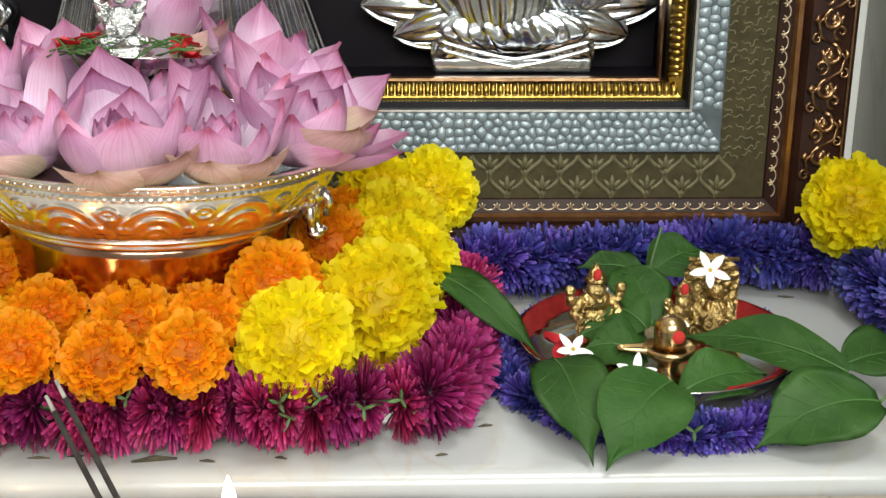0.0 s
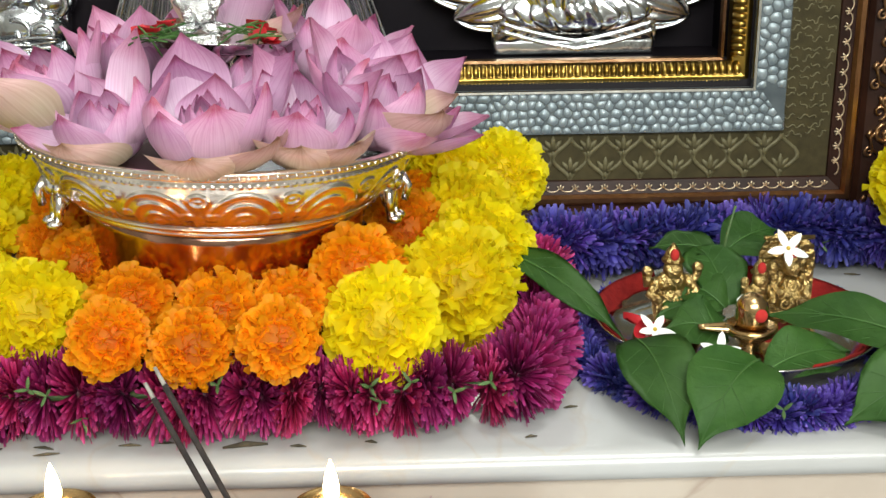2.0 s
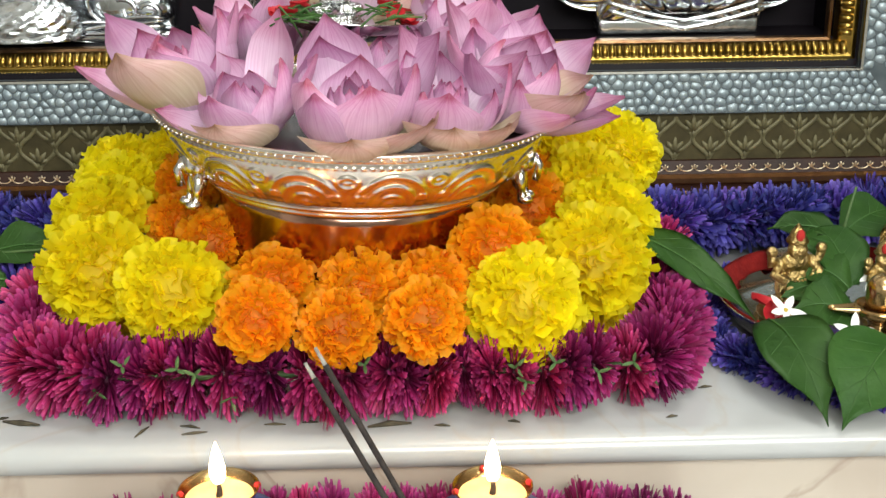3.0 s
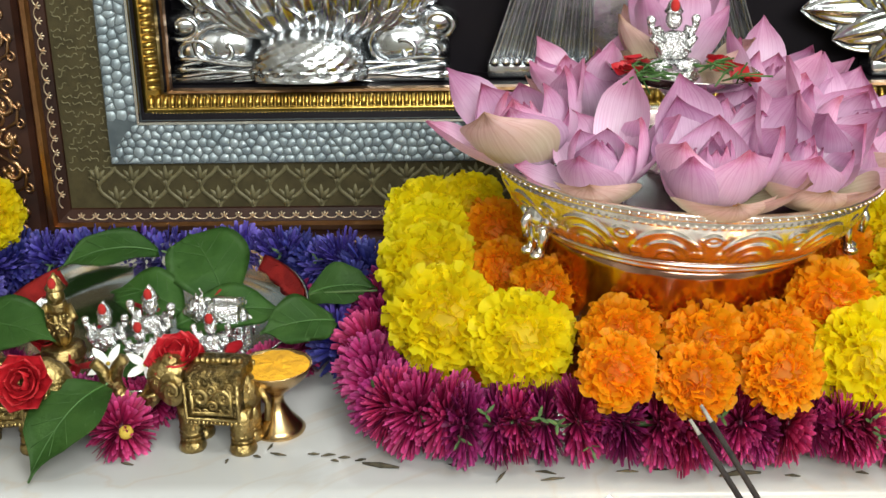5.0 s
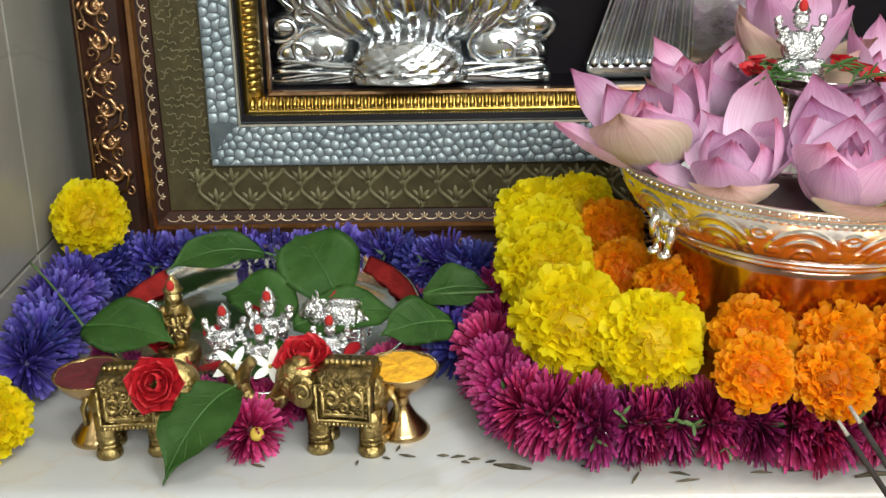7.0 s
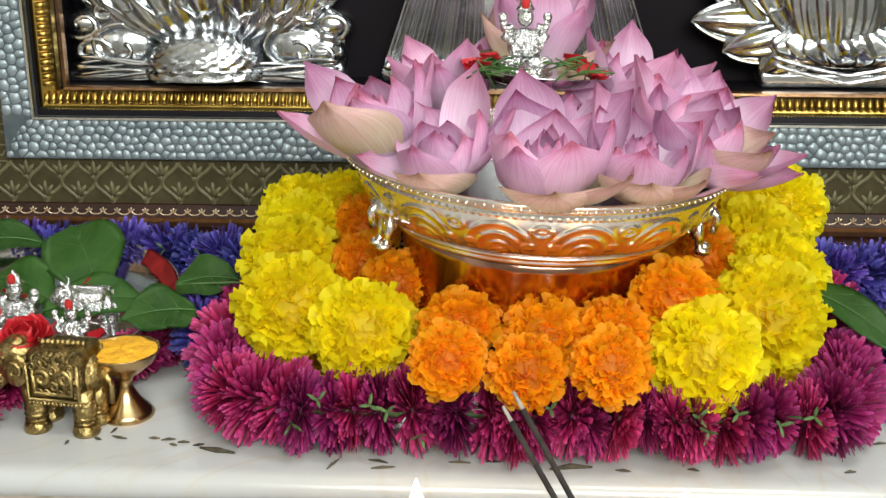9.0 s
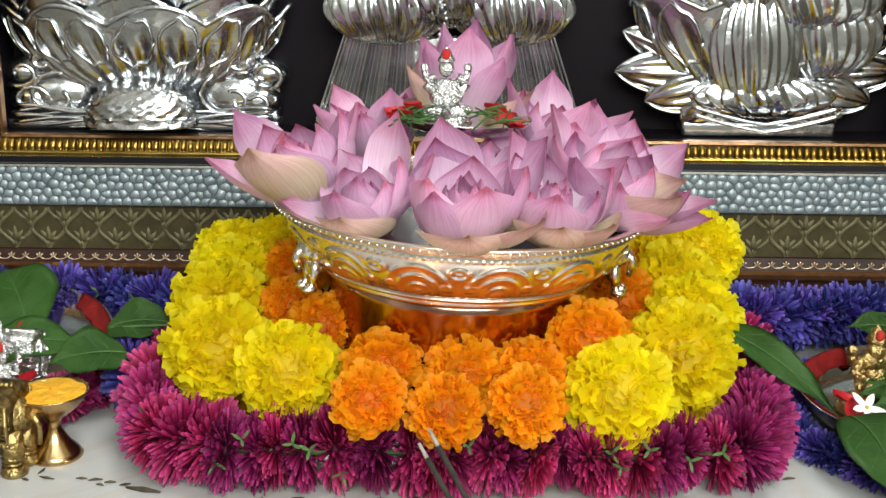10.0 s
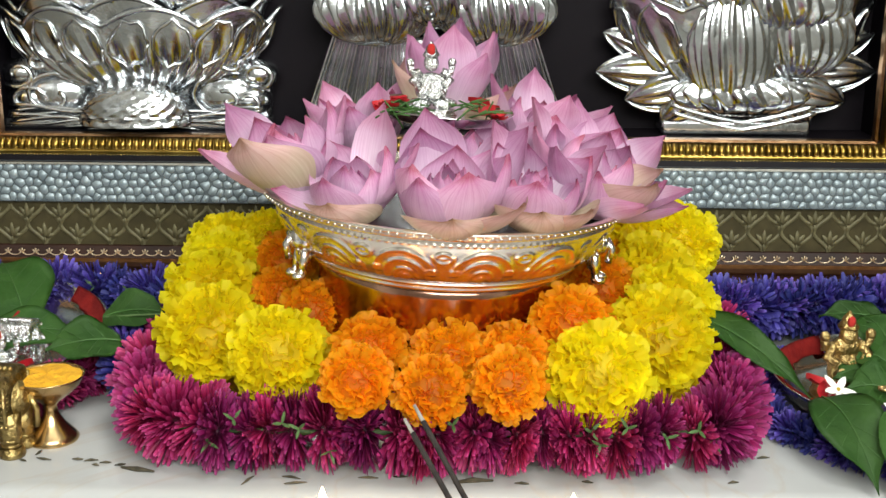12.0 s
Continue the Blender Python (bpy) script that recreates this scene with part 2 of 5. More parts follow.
def box(bm, x0, x1, y0, y1, z0, z1, bevel=0.0, m=None):
    r = bmesh.ops.create_cube(bm, size=1.0)
    v = r["verts"]
    bmesh.ops.transform(bm, matrix=Matrix.LocRotScale(((x0 + x1) / 2, (y0 + y1) / 2, (z0 + z1) / 2), None, (x1 - x0, y1 - y0, z1 - z0)), verts=v)
    if bevel:
        e = list({e for q in v for e in q.link_edges})
        r = bmesh.ops.bevel(bm, geom=e, offset=bevel, segments=2, affect="EDGES", profile=0.6)
        v = r["verts"]
    if m is not None:
        bmesh.ops.transform(bm, matrix=m, verts=list(v))
    return v


def ball(bm, c, r, seg=16, rings=10, m=None):
    """An ellipsoid with half-axes r round c."""
    v = bmesh.ops.create_uvsphere(bm, u_segments=seg, v_segments=rings, radius=1.0)["verts"]
    r = r if hasattr(r, "__len__") else (r, r, r)
    bmesh.ops.transform(bm, matrix=Matrix.LocRotScale(c, m.to_quaternion() if m else None, r), verts=v)
    return v


def grid_faces(bm, rows, closed=False, uv=None):
    """Faces between rows of points. closed: the rows run round."""
    vs = [[bm.verts.new(p) for p in row] for row in rows]
    layer = bm.loops.layers.uv.verify() if uv else None
    nv = len(rows) - 1
    for i in range(nv):
        k = len(rows[i])
        for j in range(k if closed else k - 1):
            j2 = (j + 1) % k
            f = bm.faces.new((vs[i][j], vs[i][j2], vs[i + 1][j2], vs[i + 1][j]))
            if uv:
                for lp, (a, b) in zip(f.loops, ((j, i), (j + 1, i), (j + 1, i + 1), (j, i + 1))):
                    lp[layer].uv = (a / (k - 1), b / nv)
    return vs


def lathe(bm, profile, seg=48, wobble=None, caps=True):
    """Turns (radius, height) points round z. wobble(angle, i, r, z) may shift a point."""
    rows = []
    for i, (r, z) in enumerate(profile):
        row = []
        for j in range(seg):
            a = 2 * math.pi * j / seg
            rr, zz = wobble(a, i, r, z) if wobble else (r, z)
            row.append((rr * math.cos(a), rr * math.sin(a), zz))
        rows.append(row)
    vs = grid_faces(bm, rows, True)
    if caps:
        for row, p in ((vs[0], profile[0]), (vs[-1], profile[-1])):
            if p[0] > 1e-5:
                bm.faces.new(row)
    return vs


def tube(bm, pts, radius, seg=6, taper=None):
    """A round bar along points. taper(u): factor on the radius."""
    pts = [Vector(p) for p in pts]
    rows, side = [], None
    for i, p in enumerate(pts):
        d = (pts[min(i + 1, len(pts) - 1)] - pts[max(i - 1, 0)]).normalized()
        if side is None:
            side = d.orthogonal().normalized()
        side = (side - d * side.dot(d)).normalized()
        up = d.cross(side)
        r = radius * (taper(i / (len(pts) - 1)) if taper else 1)
        rows.append([p + (side * math.cos(a) + up * math.sin(a)) * r for a in [2 * math.pi * k / seg for k in range(seg)]])
    vs = grid_faces(bm, rows, True)
    bm.faces.new(vs[0])
    bm.faces.new(vs[-1])


def smooth_path(pts, step):
    """Points at even steps along a smooth curve through pts."""
    p = np.array(pts, float)
    out = []
    for i in range(len(p) - 1):
        a, b, c, d = p[max(i - 1, 0)], p[i], p[i + 1], p[min(i + 2, len(p) - 1)]
        for u in np.linspace(0, 1, 24, endpoint=False):
            out.append(0.5 * (2 * b + (c - a) * u + (2 * a - 5 * b + 4 * c - d) * u * u + (3 * b - a - 3 * c + d) * u**3))
    out.append(p[-1])
    out = np.array(out)
    s = np.r_[0, np.cumsum(np.linalg.norm(np.diff(out, axis=0), axis=1))]
    k = max(2, int(round(s[-1] / step)) + 1)
    return [Vector([np.interp(q, s, out[:, c]) for c in range(3)]) for q in np.linspace(0, s[-1], k)]


# ---- the niche and the room round it ----
def setting(name, bm, material, label="", smooth=False):
    ob = part(name, bm, material, None, "", smooth)
    return tagged(ob, label, "", "", "structure")


def plain_box(name, dims, material, label, bevel=0.0):
    bm = bmesh.new()
    box(bm, *dims, bevel=bevel)
    return setting(name, bm, material, label)


SLAB_FRONT = -0.156
bm = bmesh.new()
prof = [(0.30, -0.020), (SLAB_FRONT + 0.007, -0.020), (SLAB_FRONT + 0.002, -0.0175), (SLAB_FRONT, -0.012), (SLAB_FRONT + 0.001, -0.0065),
        (SLAB_FRONT + 0.004, -0.0025), (SLAB_FRONT + 0.009, -0.0005), (SLAB_FRONT + 0.015, 0.0), (0.30, 0.0)]
rows = [[(x, y, z) for y, z in prof] for x in np.linspace(-0.599, 0.599, 40)]
vs = grid_faces(bm, rows)
bm.faces.new(vs[0])
bm.faces.new(vs[-1])
bmesh.ops.recalc_face_normals(bm, faces=bm.faces)
setting("altar_slab", bm, "marble", "white veined marble altar shelf with a rounded front edge", True)
plain_box("riser", (-0.599, 0.599, -0.146, -0.126, -0.0615, -0.021), "riser", "marble riser under the altar shelf, with warm lamp glow in its colour")
plain_box("lower_step", (-0.599, 0.599, -0.40, -0.126, -0.09, -0.062), "marble", "white marble lower step in front of the riser", 0.004)
plain_box("lower_base", (-0.599, 0.599, -0.39, -0.09, -1.0, -0.091), "tile", "pale tiled base of the altar")
plain_box("wall_back", (-0.72, 0.72, 0.30, 0.40, -1.0, 1.6), "plaster", "plain back wall of the niche")
# Unseen room shell, added so that pale walls bounce light and show in the silver.
plain_box("floor", (-2.0, 2.0, -3.2, 0.4, -1.1, -1.001), "floor", "unseen beige room floor, added to close the room")
plain_box("wall_front", (-2.0, 2.0, -3.3, -3.2, -1.0, 1.9), "plaster", "plain unseen room wall, added for bounce light and reflections")
plain_box("wall_west", (-2.1, -2.0, -3.2, 0.4, -1.0, 1.9), "plaster", "plain unseen room wall, added for bounce light and reflections")
plain_box("wall_east", (2.0, 2.1, -3.2, 0.4, -1.0, 1.9), "plaster", "plain unseen room wall, added for bounce light and reflections")
plain_box("ceiling", (-2.1, 2.1, -3.3, 0.4, 2.4, 2.5), "plaster", "plain unseen ceiling, added for bounce light")
for name, x0, x1, inner, side in (("wall_left", -0.72, -0.605, -0.6, 1), ("wall_right", 0.605, 0.72, 0.6, -1)):
    wall = plain_box(name, (x0, x1, -0.40, 0.30, -1.0, 1.6), "grout", "pale grey marble-tiled side wall of the niche")
    for y0, y1 in ((-0.40, 0.118), (0.121, 0.299)):
        for z0, z1 in ((-0.45, -0.152), (-0.149, 0.062), (0.065, 0.362), (0.365, 0.662)):
            bm = bmesh.new()
            box(bm, min(x0 if side < 0 else x1, inner), max(x0 if side < 0 else x1, inner), y0, y1, z0, z1, 0.0012)
            part("tile", bm, "tile", wall, smooth=False)

# ---- the large picture frame ----
FX, FY = -0.009, 0.200
TOP = 0.62


def ring_strip(half, z0, z1, prof, zs=1.0):
    """Four mitred rails round the opening |x| <= half, z0 to z1. prof: (distance outward, y) points of the section."""
    corner = [((-1, -1), (-half, z0)), ((1, -1), (half, z0)), ((1, 1), (half, z1)), ((-1, 1), (-half, z1))]
    rows = []
    for (sx, sz), (x, z) in corner:
        rows.append([(FX + x + sx * d, y, z + sz * d * zs) for d, y in prof])
    rows.append(rows[0])
    return rows


def rails(name, half, z0, z1, prof, material, parent, label="", zs=1.0):
    rows = ring_strip(half, z0, z1, prof, zs)
    for i, side in enumerate(("lower", "side", "upper", "side")):
        bm = bmesh.new()
        vs = grid_faces(bm, [rows[i], rows[i + 1]])
        part(name, bm, material, parent, label, False)


pf = thing("picture_frame", "large dark lacquered picture frame with gilt scrolls leaning behind the garlands", "picture frame", at=Matrix())
H_LIP, Z_LIP = 0.511, 0.060
rails("frame_rail", H_LIP, Z_LIP, TOP, [(0.0, FY + 0.03), (0.0, FY + 0.002), (0.003, FY - 0.006), (0.008, FY - 0.003), (0.012, FY - 0.010), (0.030, FY - 0.016), (0.044, FY - 0.012), (0.047, FY - 0.014), (0.050, FY - 0.012), (0.051, FY + 0.04)],
      "brown_wood", pf, "dark brown lacquered rail")
rails("lip", H_LIP, Z_LIP, TOP, [(-0.001, FY + 0.004), (-0.001, FY - 0.004), (0.001, FY - 0.0085), (0.005, FY - 0.0085), (0.0075, FY - 0.005), (0.008, FY)], "copper_lip", pf, "copper-coloured inner bead")
rails("crown_band", H_LIP - 0.012, Z_LIP + 0.012, TOP - 0.012, [(0.0, FY + 0.006), (0.0005, FY + 0.003), (0.0115, FY - 0.002), (0.0115, FY + 0.01)], "brown_wood", pf)
rails("edge_line", H_LIP + 0.0445, Z_LIP - 0.0445, TOP + 0.0445, [(0.0, FY - 0.0125), (0.0005, FY - 0.0152), (0.0022, FY - 0.0152), (0.0027, FY - 0.0125)], "gilt", pf, "thin gilt line")

# gilt crowns on the band
bm = bmesh.new()


def crown(bm, c, u, w, s):
    """A little crown: an arc with a bud, along u and standing up along w."""
    c, u, w = Vector(c), Vector(u), Vector(w)
    tube(bm, [c + u * (s * 0.5 * math.cos(a)) - w * (s * 0.28 * math.sin(a)) for a in np.linspace(0.0, math.pi, 7)], s * 0.055, 4)
    tube(bm, [c + u * s * 0.62 + w * s * k for k in (-0.1, 0.25)], s * 0.1, 4, lambda q: 1.2 - q)
    for k in (-0.25, 0, 0.25):
        tube(bm, [c + u * s * (0.62 + k * 0.4), c + u * s * (0.62 + k) + w * s * (0.3 - abs(k) * 0.5)], s * 0.07, 4)


for x in np.arange(FX - 0.496, FX + 0.497, 0.0128):
    crown(bm, (x, FY - 0.0005, Z_LIP + 0.0062), (1, 0, 0), (0, 0, 1), 0.0112)
for z in np.arange(Z_LIP + 0.02, 0.40, 0.0128):
    for sx in (-1, 1):
        crown(bm, (FX + sx * (H_LIP - 0.0065), FY - 0.0005, z), (0, 0, 1), (-sx, 0, 0), 0.0112)
tagged(part("crown_trim", bm, "gilt_pale", pf, "row of little gilt crowns"), kind="stuff")

# gilt scrolls on the rails
bm = bmesh.new()


def curl(bm, c, u, w, s, turns=1.25, flip=1):
    c, u, w = Vector(c), Vector(u), Vector(w)
    pts = []
    for q in np.linspace(0, 1, 16):
        a, r = q * turns * 2 * math.pi, s * (1 - 0.85 * q)
        pts.append(c + u * (r * math.cos(a)) + w * (flip * r * math.sin(a)))
    tube(bm, pts, s * 0.2, 5, lambda q: 0.6 + 0.7 * math.sin(math.pi * min(1, q + 0.15)))


def acanthus(bm, o, u, w, s, flip):
    o, u, w = Vector(o), Vector(u), Vector(w)
    curl(bm, o, u, w, 0.0085 * s, 1.3, flip)
    curl(bm, o + u * 0.017 * s + w * flip * 0.006 * s, -u, w, 0.0062 * s, 1.2, -flip)
    tube(bm, [o + u * 0.0085 * s, o + u * 0.014 * s - w * flip * 0.009 * s, o + u * 0.024 * s - w * flip * 0.011 * s, o + u * 0.031 * s - w * flip * 0.004 * s], 0.0014 * s, 5)
    for k in range(4):
        p = o - u * 0.004 * s + w * flip * (0.011 - 0.006 * k) * s
        tube(bm, [p, p + u * 0.004 * s + w * flip * 0.002 * s, p + u * 0.0075 * s], 0.0016 * s, 5, lambda q: 0.5 + 0.9 * math.sin(2.6 * q))
    curl(bm, o + u * 0.012 * s - w * flip * 0.011 * s, u, w, 0.0042 * s, 1.1, -flip)
    for k in range(5):
        a = 0.5 + k * 0.55
        d = u * math.cos(a) - w * flip * math.sin(a)
        p = o + u * 0.026 * s + w * flip * 0.004 * s
        tube(bm, [p + d * 0.0012 * s, p + d * 0.004 * s, p + d * 0.0062 * s], 0.0014 * s, 5, lambda q: 0.6 + 0.9 * math.sin(2.6 * q))


k = 0
for z in np.arange(0.055, 0.44, 0.029):
    for sx in (-1, 1):
        acanthus(bm, (FX + sx * (H_LIP + 0.0285), FY - 0.0155, z), (0, 0, 1), (sx, 0, 0), 1.12, 1 if k % 2 else -1)
    k += 1
for x in np.arange(FX - 0.50, FX + 0.49, 0.029):
    acanthus(bm, (x, FY - 0.0155, Z_LIP - 0.026), (1, 0, 0), (0, 0, 1), 1.12, 1 if k % 2 else -1)
    k += 1
tagged(part("gilt_scrollwork", bm, "gilt", pf, "raised gilt acanthus scrolls"), kind="stuff")

# brocade mat and its motifs
H_BRO, Z_BRO, H_SIL, Z_SIL, H_IN, Z_IN = H_LIP - 0.012, Z_LIP + 0.012, 0.457, 0.114, 0.430, 0.150
T_BRO, T_SIL = TOP - 0.012, TOP - 0.054
rails("brocade_mat", H_SIL, Z_SIL, T_SIL, [(-0.002, FY + 0.004), (0.0, FY + 0.006), (0.042, FY + 0.006)], "brocade", pf, "olive brocade mat")
bm = bmesh.new()


def flake(bm, c, u, w, length, width, y):
    """A flat raised leaf shape from c along u."""
    out = []
    for q in np.linspace(0, 2 * math.pi, 10, endpoint=False):
        a, b = 0.5 - 0.5 * math.cos(q), math.sin(q) * (0.75 + 0.25 * math.cos(q))
        out.append((c[0] + u[0] * a * length + w[0] * b * width, c[1] + u[1] * a * length + w[1] * b * width))
    lo = [bm.verts.new((p[0], y + 0.0008, p[1])) for p in out]
    hi = [bm.verts.new((p[0], y, p[1])) for p in out]
    bm.faces.new(hi)
    for i in range(10):
        j = (i + 1) % 10
        bm.faces.new((lo[i], lo[j], hi[j], hi[i]))


def motif(bm, x, z, s, turn=0.0):
    """A palmette of five leaves on a short stalk."""
    for i, (a, f) in enumerate(((-1.35, 0.72), (1.35, 0.72), (-0.66, 0.95), (0.66, 0.95), (0.0, 1.1))):
        d = (math.sin(a + turn), math.cos(a + turn))
        flake(bm, (x, z), d, (d[1], -d[0]), s * f, s * 0.23, FY + 0.0052 - 0.00025 * i)
    d = (math.sin(turn), math.cos(turn))
    flake(bm, (x - d[0] * s * 0.5, z - d[1] * s * 0.5), d, (d[1], -d[0]), s * 0.5, s * 0.12, FY + 0.0036)


def ribbon(bm, pts, width, y):
    rows = []
    for i, p in enumerate(pts):
        a, b = pts[max(i - 1, 0)], pts[min(i + 1, len(pts) - 1)]
        d = Vector((b[0] - a[0], b[1] - a[1])).normalized()
        nx, nz = -d[1] * width / 2, d[0] * width / 2
        rows.append([(p[0] + nx, y + 0.0007, p[1] + nz), (p[0] + nx, y, p[1] + nz), (p[0] - nx, y, p[1] - nz), (p[0] - nx, y + 0.0007, p[1] - nz)])
    grid_faces(bm, rows)


STEP = 0.0305
for i, x in enumerate(np.arange(FX - 0.4725, FX + 0.473, STEP)):
    motif(bm, x, Z_BRO + 0.0265, 0.0122)
    motif(bm, x + STEP / 2, Z_BRO + 0.0075, 0.0122)
    for s in (-1, 1):
        ribbon(bm, [(x + STEP / 2 + s * STEP * 0.25 * (1 + math.cos(q)), Z_BRO + 0.019 + 0.0095 * q / math.pi * 2) for q in np.linspace(-math.pi, math.pi, 12)], 0.0034, FY + 0.0053 + 0.0004 * s)
weave = random.Random(9)
for z in np.arange(Z_SIL - 0.004, 0.40, 0.0082):
    for sx in (-1, 1):
        for c in (0.006, 0.0155, 0.025, 0.0345):
            x0, z0, t0 = FX + sx * (H_SIL + c + weave.uniform(-0.002, 0.002)), z + weave.uniform(-0.002, 0.002), weave.uniform(-0.9, 0.9)
            ribbon(bm, [(x0 + 0.0042 * q * math.cos(t0) - 0.0018 * math.sin(3 * q) * math.sin(t0), z0 + 0.0042 * q * math.sin(t0) + 0.0018 * math.sin(3 * q) * math.cos(t0)) for q in np.linspace(-1, 1, 7)], 0.0011, FY + 0.0054)
tagged(part("brocade_weave", bm, "brocade_motif", pf, "woven leaf motifs of the brocade"), kind="stuff")

# pebbled silver mat: a sloping ground with raised pebbles
Y0, Y1 = FY + 0.001, FY + 0.004
rails("pebble_mat", H_IN, Z_IN, T_SIL - 0.035, [(0.0, Y1 + 0.01), (0.0, Y1), (0.0, Y1), (H_SIL - H_IN, Y0), (H_SIL - H_IN, Y0 + 0.01)], "pebble_joint", pf, "", (Z_IN - Z_SIL) / (H_SIL - H_IN))
rails("silver_line", H_IN, Z_IN, T_SIL - 0.035, [(-0.0008, Y1 + 0.003), (-0.0008, Y1 - 0.0015), (0.0012, Y1 - 0.0018), (0.0016, Y1)], "silver", pf, "thin silver edge")
rng = random.Random(5)


def pebbles(bm, u0, u1, v0, v1, place):
    """Raised pebbles (shrunken cells round scattered points) over a strip; place(u, v, h) gives the world point."""
    cell = 0.0086
    pts = {}
    nu, nv = int((u1 - u0) / cell) + 1, max(2, int(round((v1 - v0) / (cell * 0.86))))
    dv = (v1 - v0) / nv
    for i in range(-1, nu + 1):
        for j in range(-1, nv + 1):
            pts[i, j] = (u0 + (i + 0.5 + (0.5 if j % 2 else 0) + rng.uniform(-0.38, 0.38)) * cell, v0 + (j + 0.5 + rng.uniform(-0.28, 0.28)) * dv)
    for i in range(nu):
        for j in range(nv):
            c = pts[i, j]
            near = [pts[i + a, j + b] for a in (-2, -1, 0, 1, 2) for b in (-1, 0, 1) if (a or b) and (i + a, j + b) in pts]
            rim = []
            for k in range(9):
                a = 2 * math.pi * k / 9
                d = (math.cos(a), math.sin(a))
                r = 0.007
                for q in near:
                    e = (q[0] - c[0], q[1] - c[1])
                    dot = e[0] * d[0] + e[1] * d[1]
                    if dot > 1e-6:
                        r = min(r, (e[0] ** 2 + e[1] ** 2) / 2 / dot)
                r = max(0.0012, r * 0.96 - 0.0004)
                rim.append((min(max(c[0] + d[0] * r, u0), u1), min(max(c[1] + d[1] * r, v0 + 0.0006), v1 - 0.0006)))
            lo = [bm.verts.new(place(p[0], p[1], 0.0)) for p in rim]
            hi = [bm.verts.new(place(c[0] + (p[0] - c[0]) * 0.88, c[1] + (p[1] - c[1]) * 0.88, 0.0006)) for p in rim]
            bm.faces.new(hi)
            for k in range(9):
                bm.faces.new((lo[k], lo[(k + 1) % 9], hi[(k + 1) % 9], hi[k]))


bm = bmesh.new()
slope = (Y1 - Y0)
pebbles(bm, FX - H_SIL, FX + H_SIL, Z_SIL, Z_IN - 0.001, lambda u, v, h: (u, Y0 + slope * (v - Z_SIL) / (Z_IN - Z_SIL) - h, v))
pebbles(bm, Z_IN, 0.42, 0.0015, H_SIL - H_IN, lambda u, v, h: (FX + H_IN + v, Y1 - slope * v / (H_SIL - H_IN) - h, u))
pebbles(bm, Z_IN, 0.42, 0.0015, H_SIL - H_IN, lambda u, v, h: (FX - H_IN - v, Y1 - slope * v / (H_SIL - H_IN) - h, u))
tagged(part("pebble_relief", bm, "pebble", pf, "raised silvery pebble relief"), kind="stuff")

# black recess, ribbed gold frame, board
H_G, Z_G, T_G = 0.428, 0.157, TOP - 0.10
rails("black_slip", H_G, Z_G, T_G, [(-0.002, FY + 0.024), (0.0, FY + 0.016), (0.014, FY + 0.012), (0.016, FY + 0.02)], "black_board", pf, "black inner slip")
H_GI, Z_GI = 0.408, 0.175
rails("gold_rail", H_GI, Z_GI, T_G - 0.018, [(0.0035, FY + 0.030), (0.0042, FY + 0.022), (0.0055, FY + 0.019), (0.007, FY + 0.018), (0.016, FY + 0.014), (0.021, FY + 0.017), (0.022, FY + 0.03)], "gold", pf, "ribbed gold inner frame")
rails("gold_line", H_GI - 0.004, Z_GI - 0.0005, T_G - 0.018, [(0.0, FY + 0.03), (0.0005, FY + 0.022), (0.0025, FY + 0.020), (0.003, FY + 0.024)], "gilt", pf)
bm = bmesh.new()
for x in np.arange(FX - H_GI - 0.012, FX + H_GI + 0.012, 0.0062):
    tube(bm, [(x, FY + 0.0175, Z_GI - 0.0045), (x, FY + 0.0135, Z_GI - 0.009), (x, FY + 0.0125, Z_GI - 0.0135)], 0.0027, 6)
    ball(bm, (x, FY + 0.0165, Z_GI - 0.0195), 0.0013, 6, 4)
    ball(bm, (x + 0.0031, FY + 0.0165, Z_GI - 0.0195), 0.0013, 6, 4)
for z in np.arange(Z_GI + 0.004, 0.40, 0.0062):
    for sx in (-1, 1):
        x = FX + sx * H_GI
        tube(bm, [(x + sx * 0.0045, FY + 0.0175, z), (x + sx * 0.009, FY + 0.0135, z), (x + sx * 0.0135, FY + 0.0125, z)], 0.0027, 6)
tagged(part("gold_ribbing", bm, "gold", pf, "close gold ribs and beads"), kind="stuff")
BOARD = 0.285
bm = bmesh.new()
box(bm, FX - 0.43, FX + 0.43, BOARD, BOARD + 0.012, 0.12, TOP - 0.04)
part("back_board", bm, "black_board", pf, "black velvet-dark back board", False)
for sx in (-1, 1):
    bm = bmesh.new()
    box(bm, FX + sx * 0.424 - 0.012, FX + sx * 0.424 + 0.012, FY + 0.03, BOARD, 0.15, TOP - 0.06)
    part("box_side", bm, "black_board", pf, smooth=False)
bm = bmesh.new()
box(bm, FX - 0.42, FX + 0.42, FY + 0.028, BOARD, 0.155, 0.1735)
part("box_floor", bm, "black_board", pf, "black box floor under the figures", False)

# ---- silver relief figures in the frame, as plain shapes ----
SY = BOARD - 0.022


